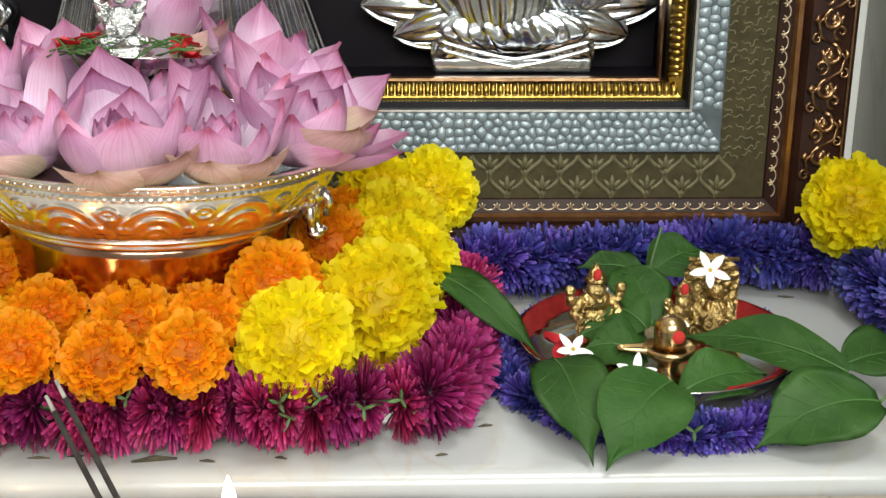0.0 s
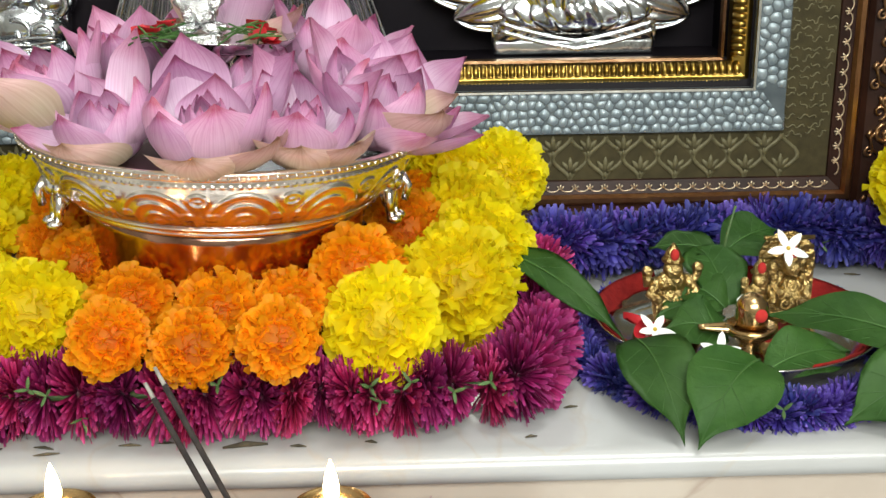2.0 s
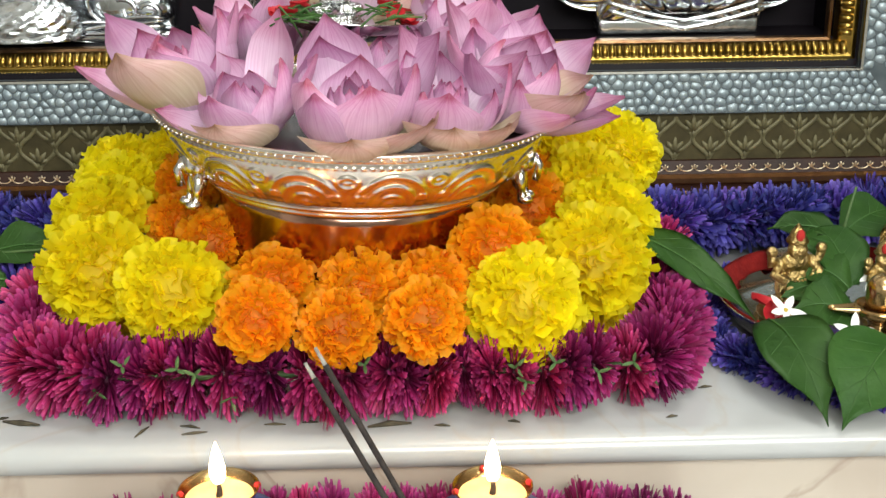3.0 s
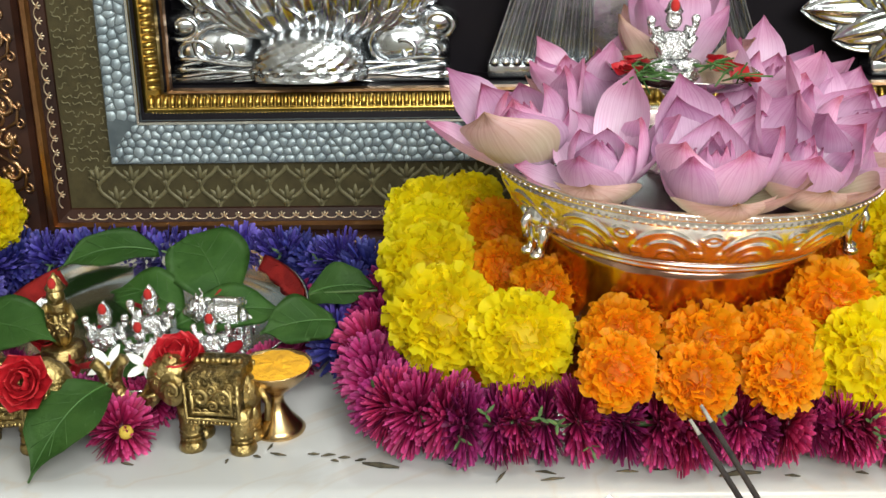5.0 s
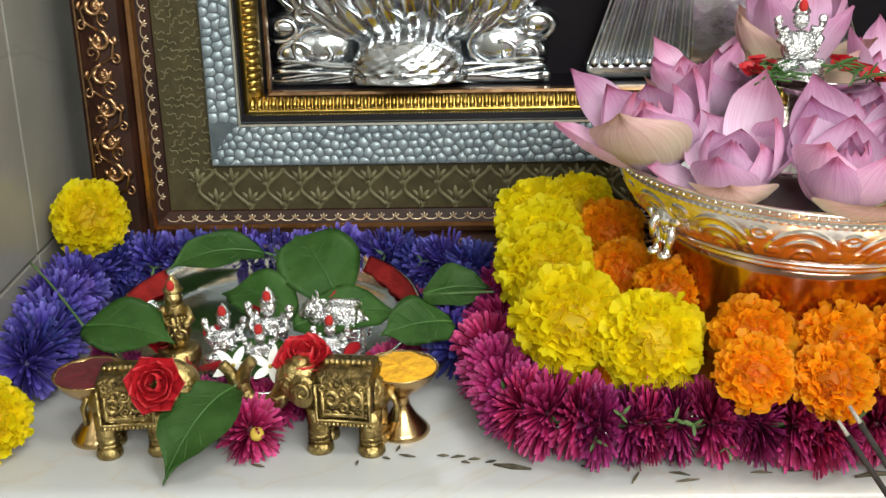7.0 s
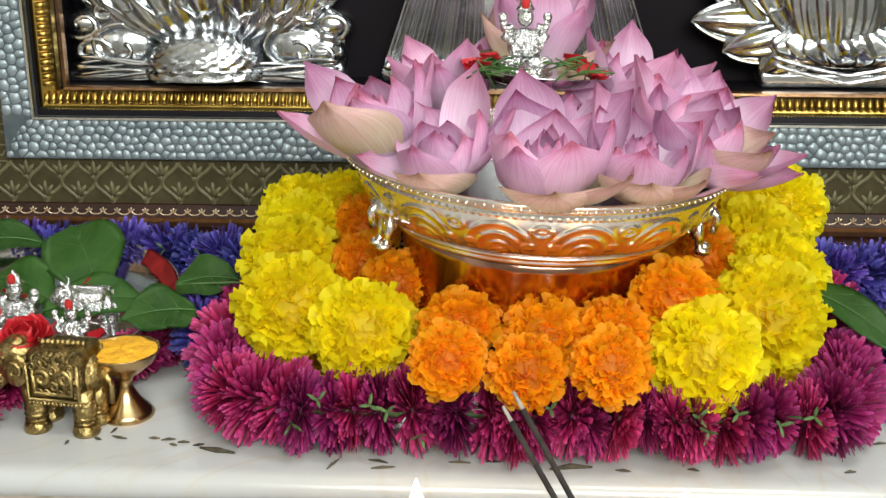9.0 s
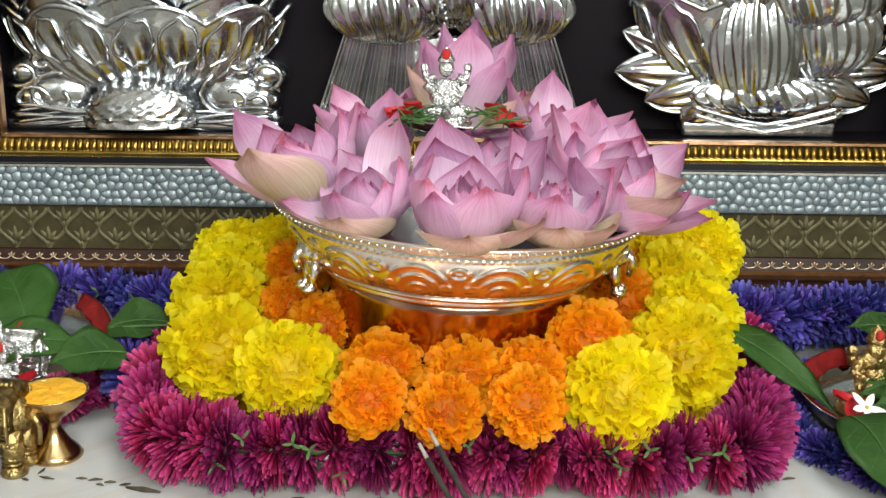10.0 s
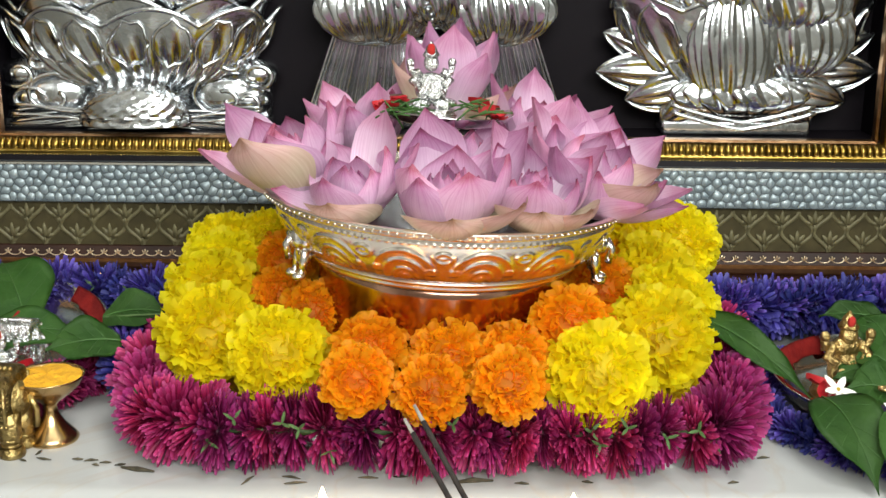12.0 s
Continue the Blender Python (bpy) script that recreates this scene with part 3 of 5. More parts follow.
def tongue(bm, base, along, across, out, length, width, bulge, groove=0.0, nu=9, nv=10, rim=0.0):
    """A leaf-shaped relief: from base along a direction, bulging outward, with lengthwise grooves."""
    base, along, across, out = (Vector(v) for v in (base, along, across, out))
    rows = []
    for i in range(nv + 1):
        q = i / nv
        w = width * (math.sin(math.pi * min(1.0, 0.12 + 0.88 * q)) ** 0.7) * 0.5 if q < 1 else 0.0004
        row = []
        for j in range(nu):
            p = -1 + 2 * j / (nu - 1)
            d = bulge * math.sin(math.pi * (0.15 + 0.75 * q)) * (1 - p * p * 0.85) + groove * math.cos(p * 11) * math.sin(math.pi * min(1, q + 0.1)) + (0.6 * groove if abs(p) > 0.9 else 0)
            row.append(base + along * (length * q) + across * (w * p) + out * d)
        rows.append(row)
    grid_faces(bm, rows)
    if rim:
        for j in (0, nu - 1):
            tube(bm, [row[j] for row in rows], rim, 6)


def lotus_seat(bm, cx, z0, z1, half, y, lobes=9):
    """A fluted bowl with broad petal lobes round its rim, in deep relief."""
    for layer, (f, dz) in enumerate(((1.0, 0.0), (0.93, 0.010))):
        rows = []
        for i in range(23):
            q = i / 22
            row = []
            for j in range(181):
                a = math.pi * (1 + j / 180)
                lobe = abs(math.sin(lobes / 2 * (a - math.pi) + layer * 0.8))
                r = half * f * (0.22 + 0.78 * math.sin(q * math.pi / 2) ** 0.8) * (1 + 0.05 * lobe * q)
                rib = 0.0022 * math.sin(lobes * 4 * (a - math.pi) + 5 * q * q) * math.sin(math.pi * min(1, q * 1.1))
                edge = 0.004 * max(0, q - 0.86) / 0.14
                row.append((cx + (r + rib + edge) * math.cos(a), y + (r + 3 * rib + edge) * 0.34 * math.sin(a), z0 + (z1 + dz - z0) * (1 - math.cos(q * math.pi / 2)) ** 0.85 * 1.0 + 0.016 * (lobe - 0.5) * q ** 3))
            rows.append(row)
        grid_faces(bm, rows)
        tube(bm, rows[-1][::2], 0.0026, 6)
        if layer == 0:
            for k in range(lobes):
                mid = int(180 * (k + 0.5) / lobes)
                loop = [Vector(rows[int(round(16 + 4.6 * math.sin(w)))][min(180, max(0, int(round(mid + 78 / lobes * math.cos(w)))))]) + Vector((0, -0.0012, 0)) for w in np.linspace(0, 2 * math.pi, 20)]
                tube(bm, loop, 0.0017, 5)
    ball(bm, (cx, y, z1 - 0.004), (half * 0.86, 0.026, 0.02), 24, 10)


def drapery(bm, c, r, folds, depth, seg=0, rings=24):
    """An ellipsoid with folds that run down it."""
    seg = max(seg, folds * 9)
    rows = []
    for i in range(rings + 1):
        t = math.pi * i / rings
        row = []
        for j in range(seg):
            a = 2 * math.pi * j / seg
            f = 1 + depth * (0.7 * math.sin(folds * a + 2.2 * math.sin(t * 2)) + 0.5 * math.sin(folds * 0.5 * a - 3 * math.cos(t)))
            row.append((c[0] + r[0] * math.sin(t) * math.cos(a) * f, c[1] + r[1] * math.sin(t) * math.sin(a) * f, c[2] + r[2] * math.cos(t)))
        rows.append(row)
    grid_faces(bm, rows, True)


def figure(name, bm, label):
    return tagged(part(name, bm, "silver_relief"), label, "relief", "silver reliefs in the frame")


# seated on a bowl of petals over a mound and clouds
bm = bmesh.new()
LX = -0.293
box(bm, LX - 0.126, LX + 0.126, SY - 0.018, BOARD, 0.1735, 0.184, 0.003)
box(bm, LX - 0.125, LX + 0.125, SY + 0.004, BOARD, 0.180, 0.236, 0.006)
for k, (dx, dz, r) in enumerate(((-0.105, 0.2, 0.02), (-0.080, 0.204, 0.031), (0.080, 0.204, 0.031), (0.103, 0.2, 0.02), (-0.112, 0.225, 0.018), (0.113, 0.225, 0.018), (-0.09, 0.235, 0.016), (0.092, 0.236, 0.016))):
    ball(bm, (LX + dx, SY + 0.006, dz), (r * 1.15, 0.018, r * 0.8), 18, 12)
    tube(bm, [(LX + dx + r * (1.0 - 0.75 * q) * math.cos(6 * q + k), SY - 0.0105, dz + 0.75 * r * (1.0 - 0.75 * q) * math.sin(6 * q + k)) for q in np.linspace(0, 1, 14)], 0.0026, 6)
for k in range(9):
    tube(bm, [(LX - 0.12 + 0.24 * q, SY - 0.017 + 0.003 * math.sin(9 * q + k), 0.177 + k * 0.0021 + 0.0028 * math.sin(14 * q + k * 1.7)) for q in np.linspace(0, 1, 30)], 0.0019, 5)
prof = [(0.050 * math.cos(q), 0.187 + 0.036 * math.sin(q)) for q in np.linspace(0, 1.5, 26)]
vs = lathe(bm, [(0.052, 0.180), (0.052, 0.187)] + prof, 96, lambda a, i, r, z: (r * (1 + 0.035 * math.sin(16 * a + (i // 2) * math.pi) * (i % 2)), z + 0.0012 * (i % 2)), False)
bmesh.ops.transform(bm, matrix=Matrix.Translation((LX, SY - 0.022, 0)) @ Matrix.Diagonal((1, 0.5, 1, 1)), verts=[v for r in vs for v in r])
lotus_seat(bm, LX, 0.208, 0.280, 0.126, SY + 0.008, 9)
drapery(bm, (LX - 0.002, SY, 0.306), (0.108, 0.035, 0.034), 36, 0.09)
drapery(bm, (LX - 0.06, SY - 0.012, 0.316), (0.05, 0.03, 0.026), 24, 0.08)
drapery(bm, (LX + 0.06, SY - 0.012, 0.316), (0.05, 0.03, 0.026), 24, 0.08)
drapery(bm, (LX, SY, 0.39), (0.06, 0.03, 0.07), 14, 0.04)
ball(bm, (LX, SY, 0.475), (0.033, 0.028, 0.04))
for k in range(18):
    ball(bm, (LX + 0.03 * math.cos(math.pi + math.pi * k / 17), SY - 0.036, 0.36 + 0.03 * math.sin(math.pi + math.pi * k / 17)), 0.0028, 8, 6)
figure("lotus_seat_relief", bm, "polished silver relief on a lotus bowl, mound and clouds")

# broad folded shape over a pleated hem
bm = bmesh.new()
CX = -0.012
for sx in (-1, 1):
    rows = []
    for i in range(13):
        q = i / 12
        row = []
        for j in range(61):
            p = j / 60
            x = CX + sx * (0.03 + p * (0.062 + 0.030 * q))
            row.append((x, SY - 0.002 - 0.004 * math.sin(p * 62) - 0.004 * math.sin(p * 21), 0.262 - 0.075 * q + 0.012 * p * (1 - q)))
        rows.append(row)
    grid_faces(bm, rows)
    box(bm, CX + sx * 0.078 - 0.045, CX + sx * 0.078 + 0.045, SY - 0.01, BOARD, 0.174, 0.188, 0.003)
    for k in range(9):
        ball(bm, (CX + sx * (0.038 + k * 0.0098), SY - 0.012, 0.190), 0.0044, 8, 6)
    drapery(bm, (CX + sx * 0.055, SY - 0.015, 0.29), (0.055, 0.03, 0.036), 34, 0.07)
    drapery(bm, (CX + sx * 0.10, SY - 0.004, 0.375), (0.02, 0.02, 0.06), 9, 0.05)
box(bm, CX - 0.032, CX + 0.032, SY - 0.004, BOARD, 0.174, 0.262, 0.004)
drapery(bm, (CX, SY - 0.012, 0.30), (0.06, 0.034, 0.03), 34, 0.07)
ball(bm, (CX, SY - 0.004, 0.355), (0.062, 0.036, 0.058), 28, 18)
ball(bm, (CX, SY, 0.45), (0.046, 0.03, 0.05))
for r, z in ((0.03, 0.345), (0.022, 0.352)):
    for k in range(26):
        a = math.pi + math.pi * k / 25
        ball(bm, (CX + r * math.cos(a), SY - 0.036, z + r * 1.05 * math.sin(a)), 0.0022, 8, 6)
for k in range(12):
    ball(bm, (CX - 0.005 + 0.003 * math.sin(k), SY - 0.044, 0.318 - k * 0.0046), 0.0022, 8, 6)
figure("pleated_relief", bm, "polished silver relief with broad folds over a pleated hem")

# petal bowl on a fan of broad leaves
bm = bmesh.new()
RX = 0.272
vs = box(bm, RX - 0.07, RX + 0.07, SY - 0.018, BOARD, 0.1735, 0.188, 0.003)
for k, (tx, tz, wid) in enumerate(((-0.126, 0.040, 0.034), (0.126, 0.040, 0.034), (-0.132, 0.004, 0.040), (0.130, 0.006, 0.040), (-0.104, -0.022, 0.042), (0.102, -0.022, 0.042), (-0.070, -0.043, 0.040), (0.070, -0.043, 0.040))):
    o = Vector((RX + tx * 0.36, SY - 0.004 - 0.004 * (k // 2), 0.230 + tz * 0.2))
    d = Vector((RX + tx, o.y + 0.004, 0.228 + tz)) - o
    u = d.normalized()
    tongue(bm, o, u, Vector((u.z, 0, -u.x)), (0, -1, 0), d.length, wid, 0.010, 0.0016, 27, 12, 0.0015)
drapery(bm, (RX - 0.012, SY - 0.030, 0.258), (0.040, 0.016, 0.058), 26, 0.06)
drapery(bm, (RX + 0.050, SY - 0.020, 0.268), (0.052, 0.018, 0.040), 28, 0.06)
drapery(bm, (RX, SY - 0.022, 0.213), (0.062, 0.022, 0.020), 22, 0.08)
for k in range(2):
    tube(bm, [(RX + 0.066 * q, SY - 0.040 - 0.004 * k, 0.200 - k * 0.006 - 0.010 * (1 - abs(q)) + 0.006 * q * q) for q in np.linspace(-1, 1, 21)], 0.0022, 6)
prof = [(0.03, 0.19), (0.046, 0.197), (0.05, 0.204), (0.04, 0.212), (0.035, 0.22)]
vs = lathe(bm, prof, 40, lambda a, i, r, z: (r * (1 + 0.06 * math.sin(14 * a)), z), False)
bmesh.ops.transform(bm, matrix=Matrix.Translation((RX, SY - 0.004, 0)) @ Matrix.Diagonal((1, 0.6, 1, 1)), verts=[v for r in vs for v in r])
lotus_seat(bm, RX, 0.206, 0.298, 0.116, SY + 0.002, 6)
drapery(bm, (RX, SY - 0.012, 0.31), (0.105, 0.032, 0.032), 36, 0.08)
drapery(bm, (RX + 0.035, SY - 0.022, 0.300), (0.06, 0.026, 0.03), 26, 0.09)
ball(bm, (RX - 0.055, SY - 0.026, 0.325), (0.04, 0.02, 0.03), 24, 14)
drapery(bm, (RX, SY, 0.39), (0.06, 0.03, 0.07), 14, 0.04)
ball(bm, (RX, SY, 0.475), (0.033, 0.028, 0.04))
for k in range(26):
    a = 2 * math.pi * k / 25
    ball(bm, (RX - 0.055 + 0.036 * math.cos(a), SY - 0.036, 0.325 + 0.027 * math.sin(a)), 0.0025, 8, 6)
figure("leaf_fan_relief", bm, "polished silver relief with a petal bowl on broad leaves")


# ---- flowers ----
def frame_of(d, roll=0.0):
    """A turn that takes z to d."""
    return Vector(d).normalized().to_track_quat("Z", "Y").to_matrix().to_4x4() @ Matrix.Rotation(roll, 4, "Z")


def frill(bm, d, roll, r0, r1, w, rng, cols=5, squash=0.86):
    """A ruffled petal that stands out along d, wider and waved at its edge."""
    m = frame_of(d, roll)
    ph, amp, bend = rng.uniform(0, 6.3), rng.uniform(0.12, 0.3) * w, rng.uniform(-0.25, 0.25) * w
    rows = []
    for i in range(4):
        q = i / 3
        row = []
        for j in range(cols):
            p = -1 + 2 * j / (cols - 1)
            rr = r0 + (r1 - r0) * q * (1 - 0.14 * p * p + 0.05 * math.sin(7 * p + ph))
            y = amp * q * math.sin(5.5 * p + ph) + bend * q * q + 0.4 * w * q * (p * p)
            v = m @ Vector((w * p * (0.25 + 0.75 * q), y, rr))
            row.append((v.x, v.y, v.z * squash))
        rows.append(row)
    grid_faces(bm, rows, False, True)


def marigold_mesh(name, material, seed, n=330):
    rng = random.Random(seed)
    bm = bmesh.new()
    for k in range(n):
        c = 1 - 1.5 * (k + 0.5) / n
        a = k * 2.39996 + rng.uniform(-0.2, 0.2)
        s = math.sqrt(max(0, 1 - c * c))
        d = (s * math.cos(a) + rng.uniform(-0.12, 0.12), s * math.sin(a) + rng.uniform(-0.12, 0.12), c + rng.uniform(-0.1, 0.1))
        frill(bm, d, rng.uniform(0, 6.3) if c > 0.6 else math.atan2(d[1], d[0]) + rng.uniform(-1.3, 1.3), 0.55, rng.uniform(0.86, 1.0) * (1 if c > -0.2 else 0.92), rng.uniform(0.12, 0.22), rng)
    ball(bm, (0, 0, 0), (0.80, 0.80, 0.68), 16, 10)
    return finish(name, bm, material)


YELLOW = [marigold_mesh("marigold_head", "yellow_marigold", s) for s in (1, 2, 3)]
ORANGE = [marigold_mesh("marigold_head", "orange_marigold", s, 280) for s in (4, 5, 6)]


def ruffle_mesh(material, seed):
    """One broad ruffled petal that stands out along z."""
    rng = random.Random(seed)
    bm = bmesh.new()
    frill(bm, (0, 0, 1), 0.0, 0.6, 1.07, rng.uniform(0.2, 0.27), rng, 7, 1.0)
    return finish("petal", bm, material)


RUFFLE = {"yellow": [ruffle_mesh("yellow_marigold", s) for s in (31, 32, 33)], "orange": [ruffle_mesh("orange_marigold", s) for s in (34, 35, 36)]}


def marigold(x, y, z, r, kind, facing, group, label):
    k = int(abs(x * 971 + y * 577) * 10) % 3
    ob = thing("marigold", label, "flower", group, at=Matrix.Translation((x, y, z)) @ frame_of(facing, x * 37 + y * 11) @ Matrix.Diagonal((r, r, r, 1)))
    tagged(part("floret_head", (YELLOW if kind == "yellow" else ORANGE)[k], None, ob), kind="stuff")
    rng = random.Random(int(abs(x * 3100 + y * 1700)))
    for i in range(34):
        c = 0.97 - 1.25 * (i + 0.5) / 34
        a, w = i * 2.39996 + rng.uniform(-0.3, 0.3), math.sqrt(1 - c * c)
        p = part("petal", RUFFLE[kind][i % 3], None, ob)
        p.matrix_basis = Matrix.Diagonal((1, 1, 0.86, 1)) @ frame_of((w * math.cos(a), w * math.sin(a), c), math.atan2(math.sin(a), math.cos(a)) + math.pi / 2 + rng.uniform(-0.8, 0.8)) @ Matrix.Scale(rng.uniform(0.93, 1.03), 4)
    return ob


def bloom_mesh(name, material, seed, n=290, spread=(-0.75, 1.0), width=0.046):
    """A round bloom of narrow, blunt petals."""
    rng = random.Random(seed)
    bm = bmesh.new()
    for k in range(n):
        c = spread[1] - (spread[1] - spread[0]) * (k + 0.5) / n
        a = k * 2.39996 + rng.uniform(-0.3, 0.3)
        s = math.sqrt(max(0, 1 - c * c))
        d = Vector((s * math.cos(a), s * math.sin(a), c + rng.uniform(-0.15, 0.15)))
        m = frame_of(d, math.atan2(d.y, d.x) + math.pi / 2 + rng.uniform(-0.6, 0.6))
        length, w, bend = rng.uniform(0.86, 1.06), width * rng.uniform(0.8, 1.25), rng.uniform(-0.22, 0.25)
        rows = []
        for q in (0.18, 0.45, 0.75, 0.93, 1.0):
            ww = w * (0.45 + 0.75 * q) * (0.55 if q == 1.0 else 1)
            rows.append([m @ Vector((ww * p, bend * q * q + (0.35 * w if p else 0), length * q)) for p in (-1, 0, 1)])
        grid_faces(bm, rows, False, True)
    ball(bm, (0, 0, 0), 0.25, 8, 6)
    return finish(name, bm, material)


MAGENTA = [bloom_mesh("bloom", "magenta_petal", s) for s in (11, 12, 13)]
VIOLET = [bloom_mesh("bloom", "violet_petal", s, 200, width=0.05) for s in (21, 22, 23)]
sprig_bm = bmesh.new()
for k in range(3):
    tongue(sprig_bm, (0, 0, 0), (math.cos(k * 2.1), math.sin(k * 2.1), 0.9), (-math.sin(k * 2.1), math.cos(k * 2.1), 0), (0, 0, 1), 0.9, 0.3, 0.08, 0, 3, 4)
SPRIG = finish("sprig", sprig_bm, "stem")


def garland(name, label, path, meshes, radius, step, seed, group="", sprigs=0.2, thread=True, flat=1.0):
    """Blooms threaded close together along a path, with bits of green between."""
    rng = random.Random(seed)
    pts = smooth_path(path, step)
    g = thing(name, label, "garland", group)
    for i, p in enumerate(pts):
        d = (pts[min(i + 1, len(pts) - 1)] - pts[max(i - 1, 0)]).normalized()
        axis = d * rng.choice((-1, 1)) + Vector((rng.uniform(-0.6, 0.6), rng.uniform(-0.9, 0.2), rng.uniform(-0.3, 0.6))) * rng.choice((0.3, 0.5, 1.0))
        if flat < 1:
            axis = d * rng.choice((-1, 1)) + Vector((rng.uniform(-1, 1), rng.uniform(-1, 1), rng.uniform(-1, 1))) * 0.22
        r = radius * rng.uniform(0.88, 1.1)
        ob = part("bloom", meshes[rng.randrange(3)], None, g)
        jit = Vector((rng.uniform(-1, 1), rng.uniform(-1, 1), rng.uniform(-0.4, 0.6))) * radius * 0.16
        ob.matrix_basis = Matrix.Translation(p + jit) @ frame_of(axis, rng.uniform(0, 6.3)) @ Matrix.Diagonal((r, r, r * flat, 1))
        if rng.random() < sprigs:
            sp = part("sprig", SPRIG, None, g, "bit of green stem")
            o = Vector((rng.uniform(-0.3, 0.3), -0.85, rng.uniform(-0.2, 0.9))).normalized() * radius * 0.72
            sp.matrix_basis = Matrix.Translation(p + d * step * 0.5 + o) @ frame_of(o, rng.uniform(0, 6)) @ Matrix.Diagonal((0.008, 0.008, 0.008, 1))
    if thread:
        bm = bmesh.new()
        tube(bm, pts, 0.0025, 5)
        part("thread", bm, "stem", g)
    return g


# ---- silver tray under the bowl ----
tray = thing("offering_tray", "low square silver-topped tray under the marigolds", "tray")
bm = bmesh.new()
box(bm, -0.190, 0.190, -0.090, 0.135, 0.0, 0.036, 0.003)
part("base", bm, "steel", tray, smooth=False)
bm = bmesh.new()
box(bm, -0.192, 0.192, -0.092, 0.137, 0.0365, 0.043, 0.0018)
part("top", bm, "silver", tray, "crinkled silver foil top", False)

# ---- silver bowl ----
BX, BY = -0.006, 0.018
bowl = thing("silver_bowl", "embossed silver bowl on a polished copper-toned foot, filled with lotus flowers", "bowl", at=Matrix.Translation((BX, BY, 0.0148)) @ Matrix.Rotation(radians(2.6), 4, "Y") @ Matrix.Diagonal((1.012, 1.012, 1.03, 1)))


def low(z):
    """Height in the shallow bowl of a point of its drawn-out section."""
    return z if z < 0.107 else 0.107 + (z - 0.107) * 0.72


def ridge(d, w):
    return math.exp(-((d / w) ** 2))


def emboss(a, i, r, z):
    """Scalloped arches, rosettes and beading in relief round the bowl."""
    if not 0.113 < z < 0.1615 or i > BOWL_OUT:
        return r, low(z)
    u = (a / (2 * math.pi) * 14 + 0.5) % 1.0 - 0.5
    v = (z - 0.113) / 0.0485
    h = 0.0
    for top, half, w in ((0.74, 0.44, 0.038), (0.54, 0.30, 0.036), (0.34, 0.17, 0.04)):
        if abs(u) < half:
            e = math.sqrt((u / half) ** 2 + (v / top) ** 2)
            h += ridge((e - 1) * top, w) * 0.0022
    for cu, cv, cr in ((0.5, 0.62, 0.11), (-0.5, 0.62, 0.11), (0.0, 0.12, 0.06), (0.36, 0.28, 0.06), (-0.36, 0.28, 0.06)):
        q = math.hypot((u - cu) * 1.15, v - cv)
        h += ridge(q - cr, 0.035) * 0.002 + ridge(q, 0.03) * 0.002
    h += ridge(v - 0.9, 0.03) * 0.001 * (1 + math.sin(a * 150))
    return r + h * 0.5, low(z)


outer = [(0.100, 0.1125), (0.107, 0.1128)] + [(0.109 + 0.0205 * math.sin(q * 1.5) ** 0.8, 0.114 + 0.047 * q) for q in np.linspace(0.02, 1, 64)] + [(0.1315, 0.163), (0.1345, 0.1665), (0.1365, 0.1675), (0.1375, 0.1692), (0.1365, 0.171), (0.134, 0.1713)]
BOWL_OUT = len(outer) - 6
inner = [(0.1315, 0.1700), (0.128, 0.166), (0.122, 0.150), (0.10, 0.125), (0.05, 0.118), (0.0001, 0.117)]
bm = bmesh.new()
lathe(bm, outer + inner, 640, emboss, False)
part("body", bm, "silver_warm", bowl, "embossed silver body")
bm = bmesh.new()
lathe(bm, [(0.100, 0.1110), (0.1065, 0.1105), (0.1075, 0.1095), (0.106, 0.108), (0.1015, 0.107), (0.1025, 0.105), (0.1015, 0.103), (0.096, 0.102)], 128, None, False)
part("ring", bm, "silver_warm", bowl, "moulded ring")
bm = bmesh.new()
lathe(bm, [(0.0965, 0.103), (0.095, 0.095), (0.0935, 0.08), (0.093, 0.065), (0.093, 0.05), (0.093, 0.04), (0.093, 0.034), (0.093, 0.0240), (0.05, 0.0240)], 128)
part("foot", bm, "copper", bowl, "polished copper-toned foot")
bm = bmesh.new()
for k in range(150):
    a = 2 * math.pi * k / 150
    ball(bm, (0.1372 * math.cos(a), 0.1372 * math.sin(a), low(0.1668)), 0.0011, 6, 4)
tagged(part("rim_beading", bm, "silver", bowl, "fine beads under the rim"), kind="stuff")
bm = bmesh.new()
ball(bm, (0, -0.004, 0.010), (0.0085, 0.006, 0.0085), 14, 10)
for s in (-1, 1):
    tube(bm, [(s * 0.004, 0, 0.015), (s * 0.011, -0.003, 0.016), (s * 0.013, -0.004, 0.009), (s * 0.008, -0.004, 0.006)], 0.003, 8)
    tube(bm, [(s * 0.004, -0.001, 0.006), (s * 0.0055, -0.002, -0.004), (s * 0.005, -0.003, -0.013)], 0.0028, 8)
    ball(bm, (s * 0.005, -0.005, -0.014), (0.004, 0.005, 0.003), 10, 6)
ball(bm, (0, 0.0, 0.0), (0.007, 0.005, 0.010), 12, 8)
tube(bm, [(0, -0.008, 0.012), (0, -0.012, 0.006), (0, -0.010, -0.003)], 0.0024, 8)
leg_mesh = finish("lug", bm, "silver")
for px, py in ((-0.105, -0.036), (0.110, -0.008), (0.05, 0.130), (-0.09, 0.12)):
    d = Vector((px - BX, py - BY, 0))
    ob = part("lug", leg_mesh, None, bowl, "small cast silver lug")
    d = d.normalized() * 0.1145
    ob.matrix_basis = Matrix.Translation((d.x, d.y, 0.113)) @ Matrix.Scale(1.15, 4) @ Matrix.Rotation(math.atan2(d.y, d.x) + math.pi / 2, 4, "Z")
bm = bmesh.new()
lathe(bm, [(0.124, 0.1405), (0.06, 0.142), (0.0001, 0.1425)], 64, None, False)
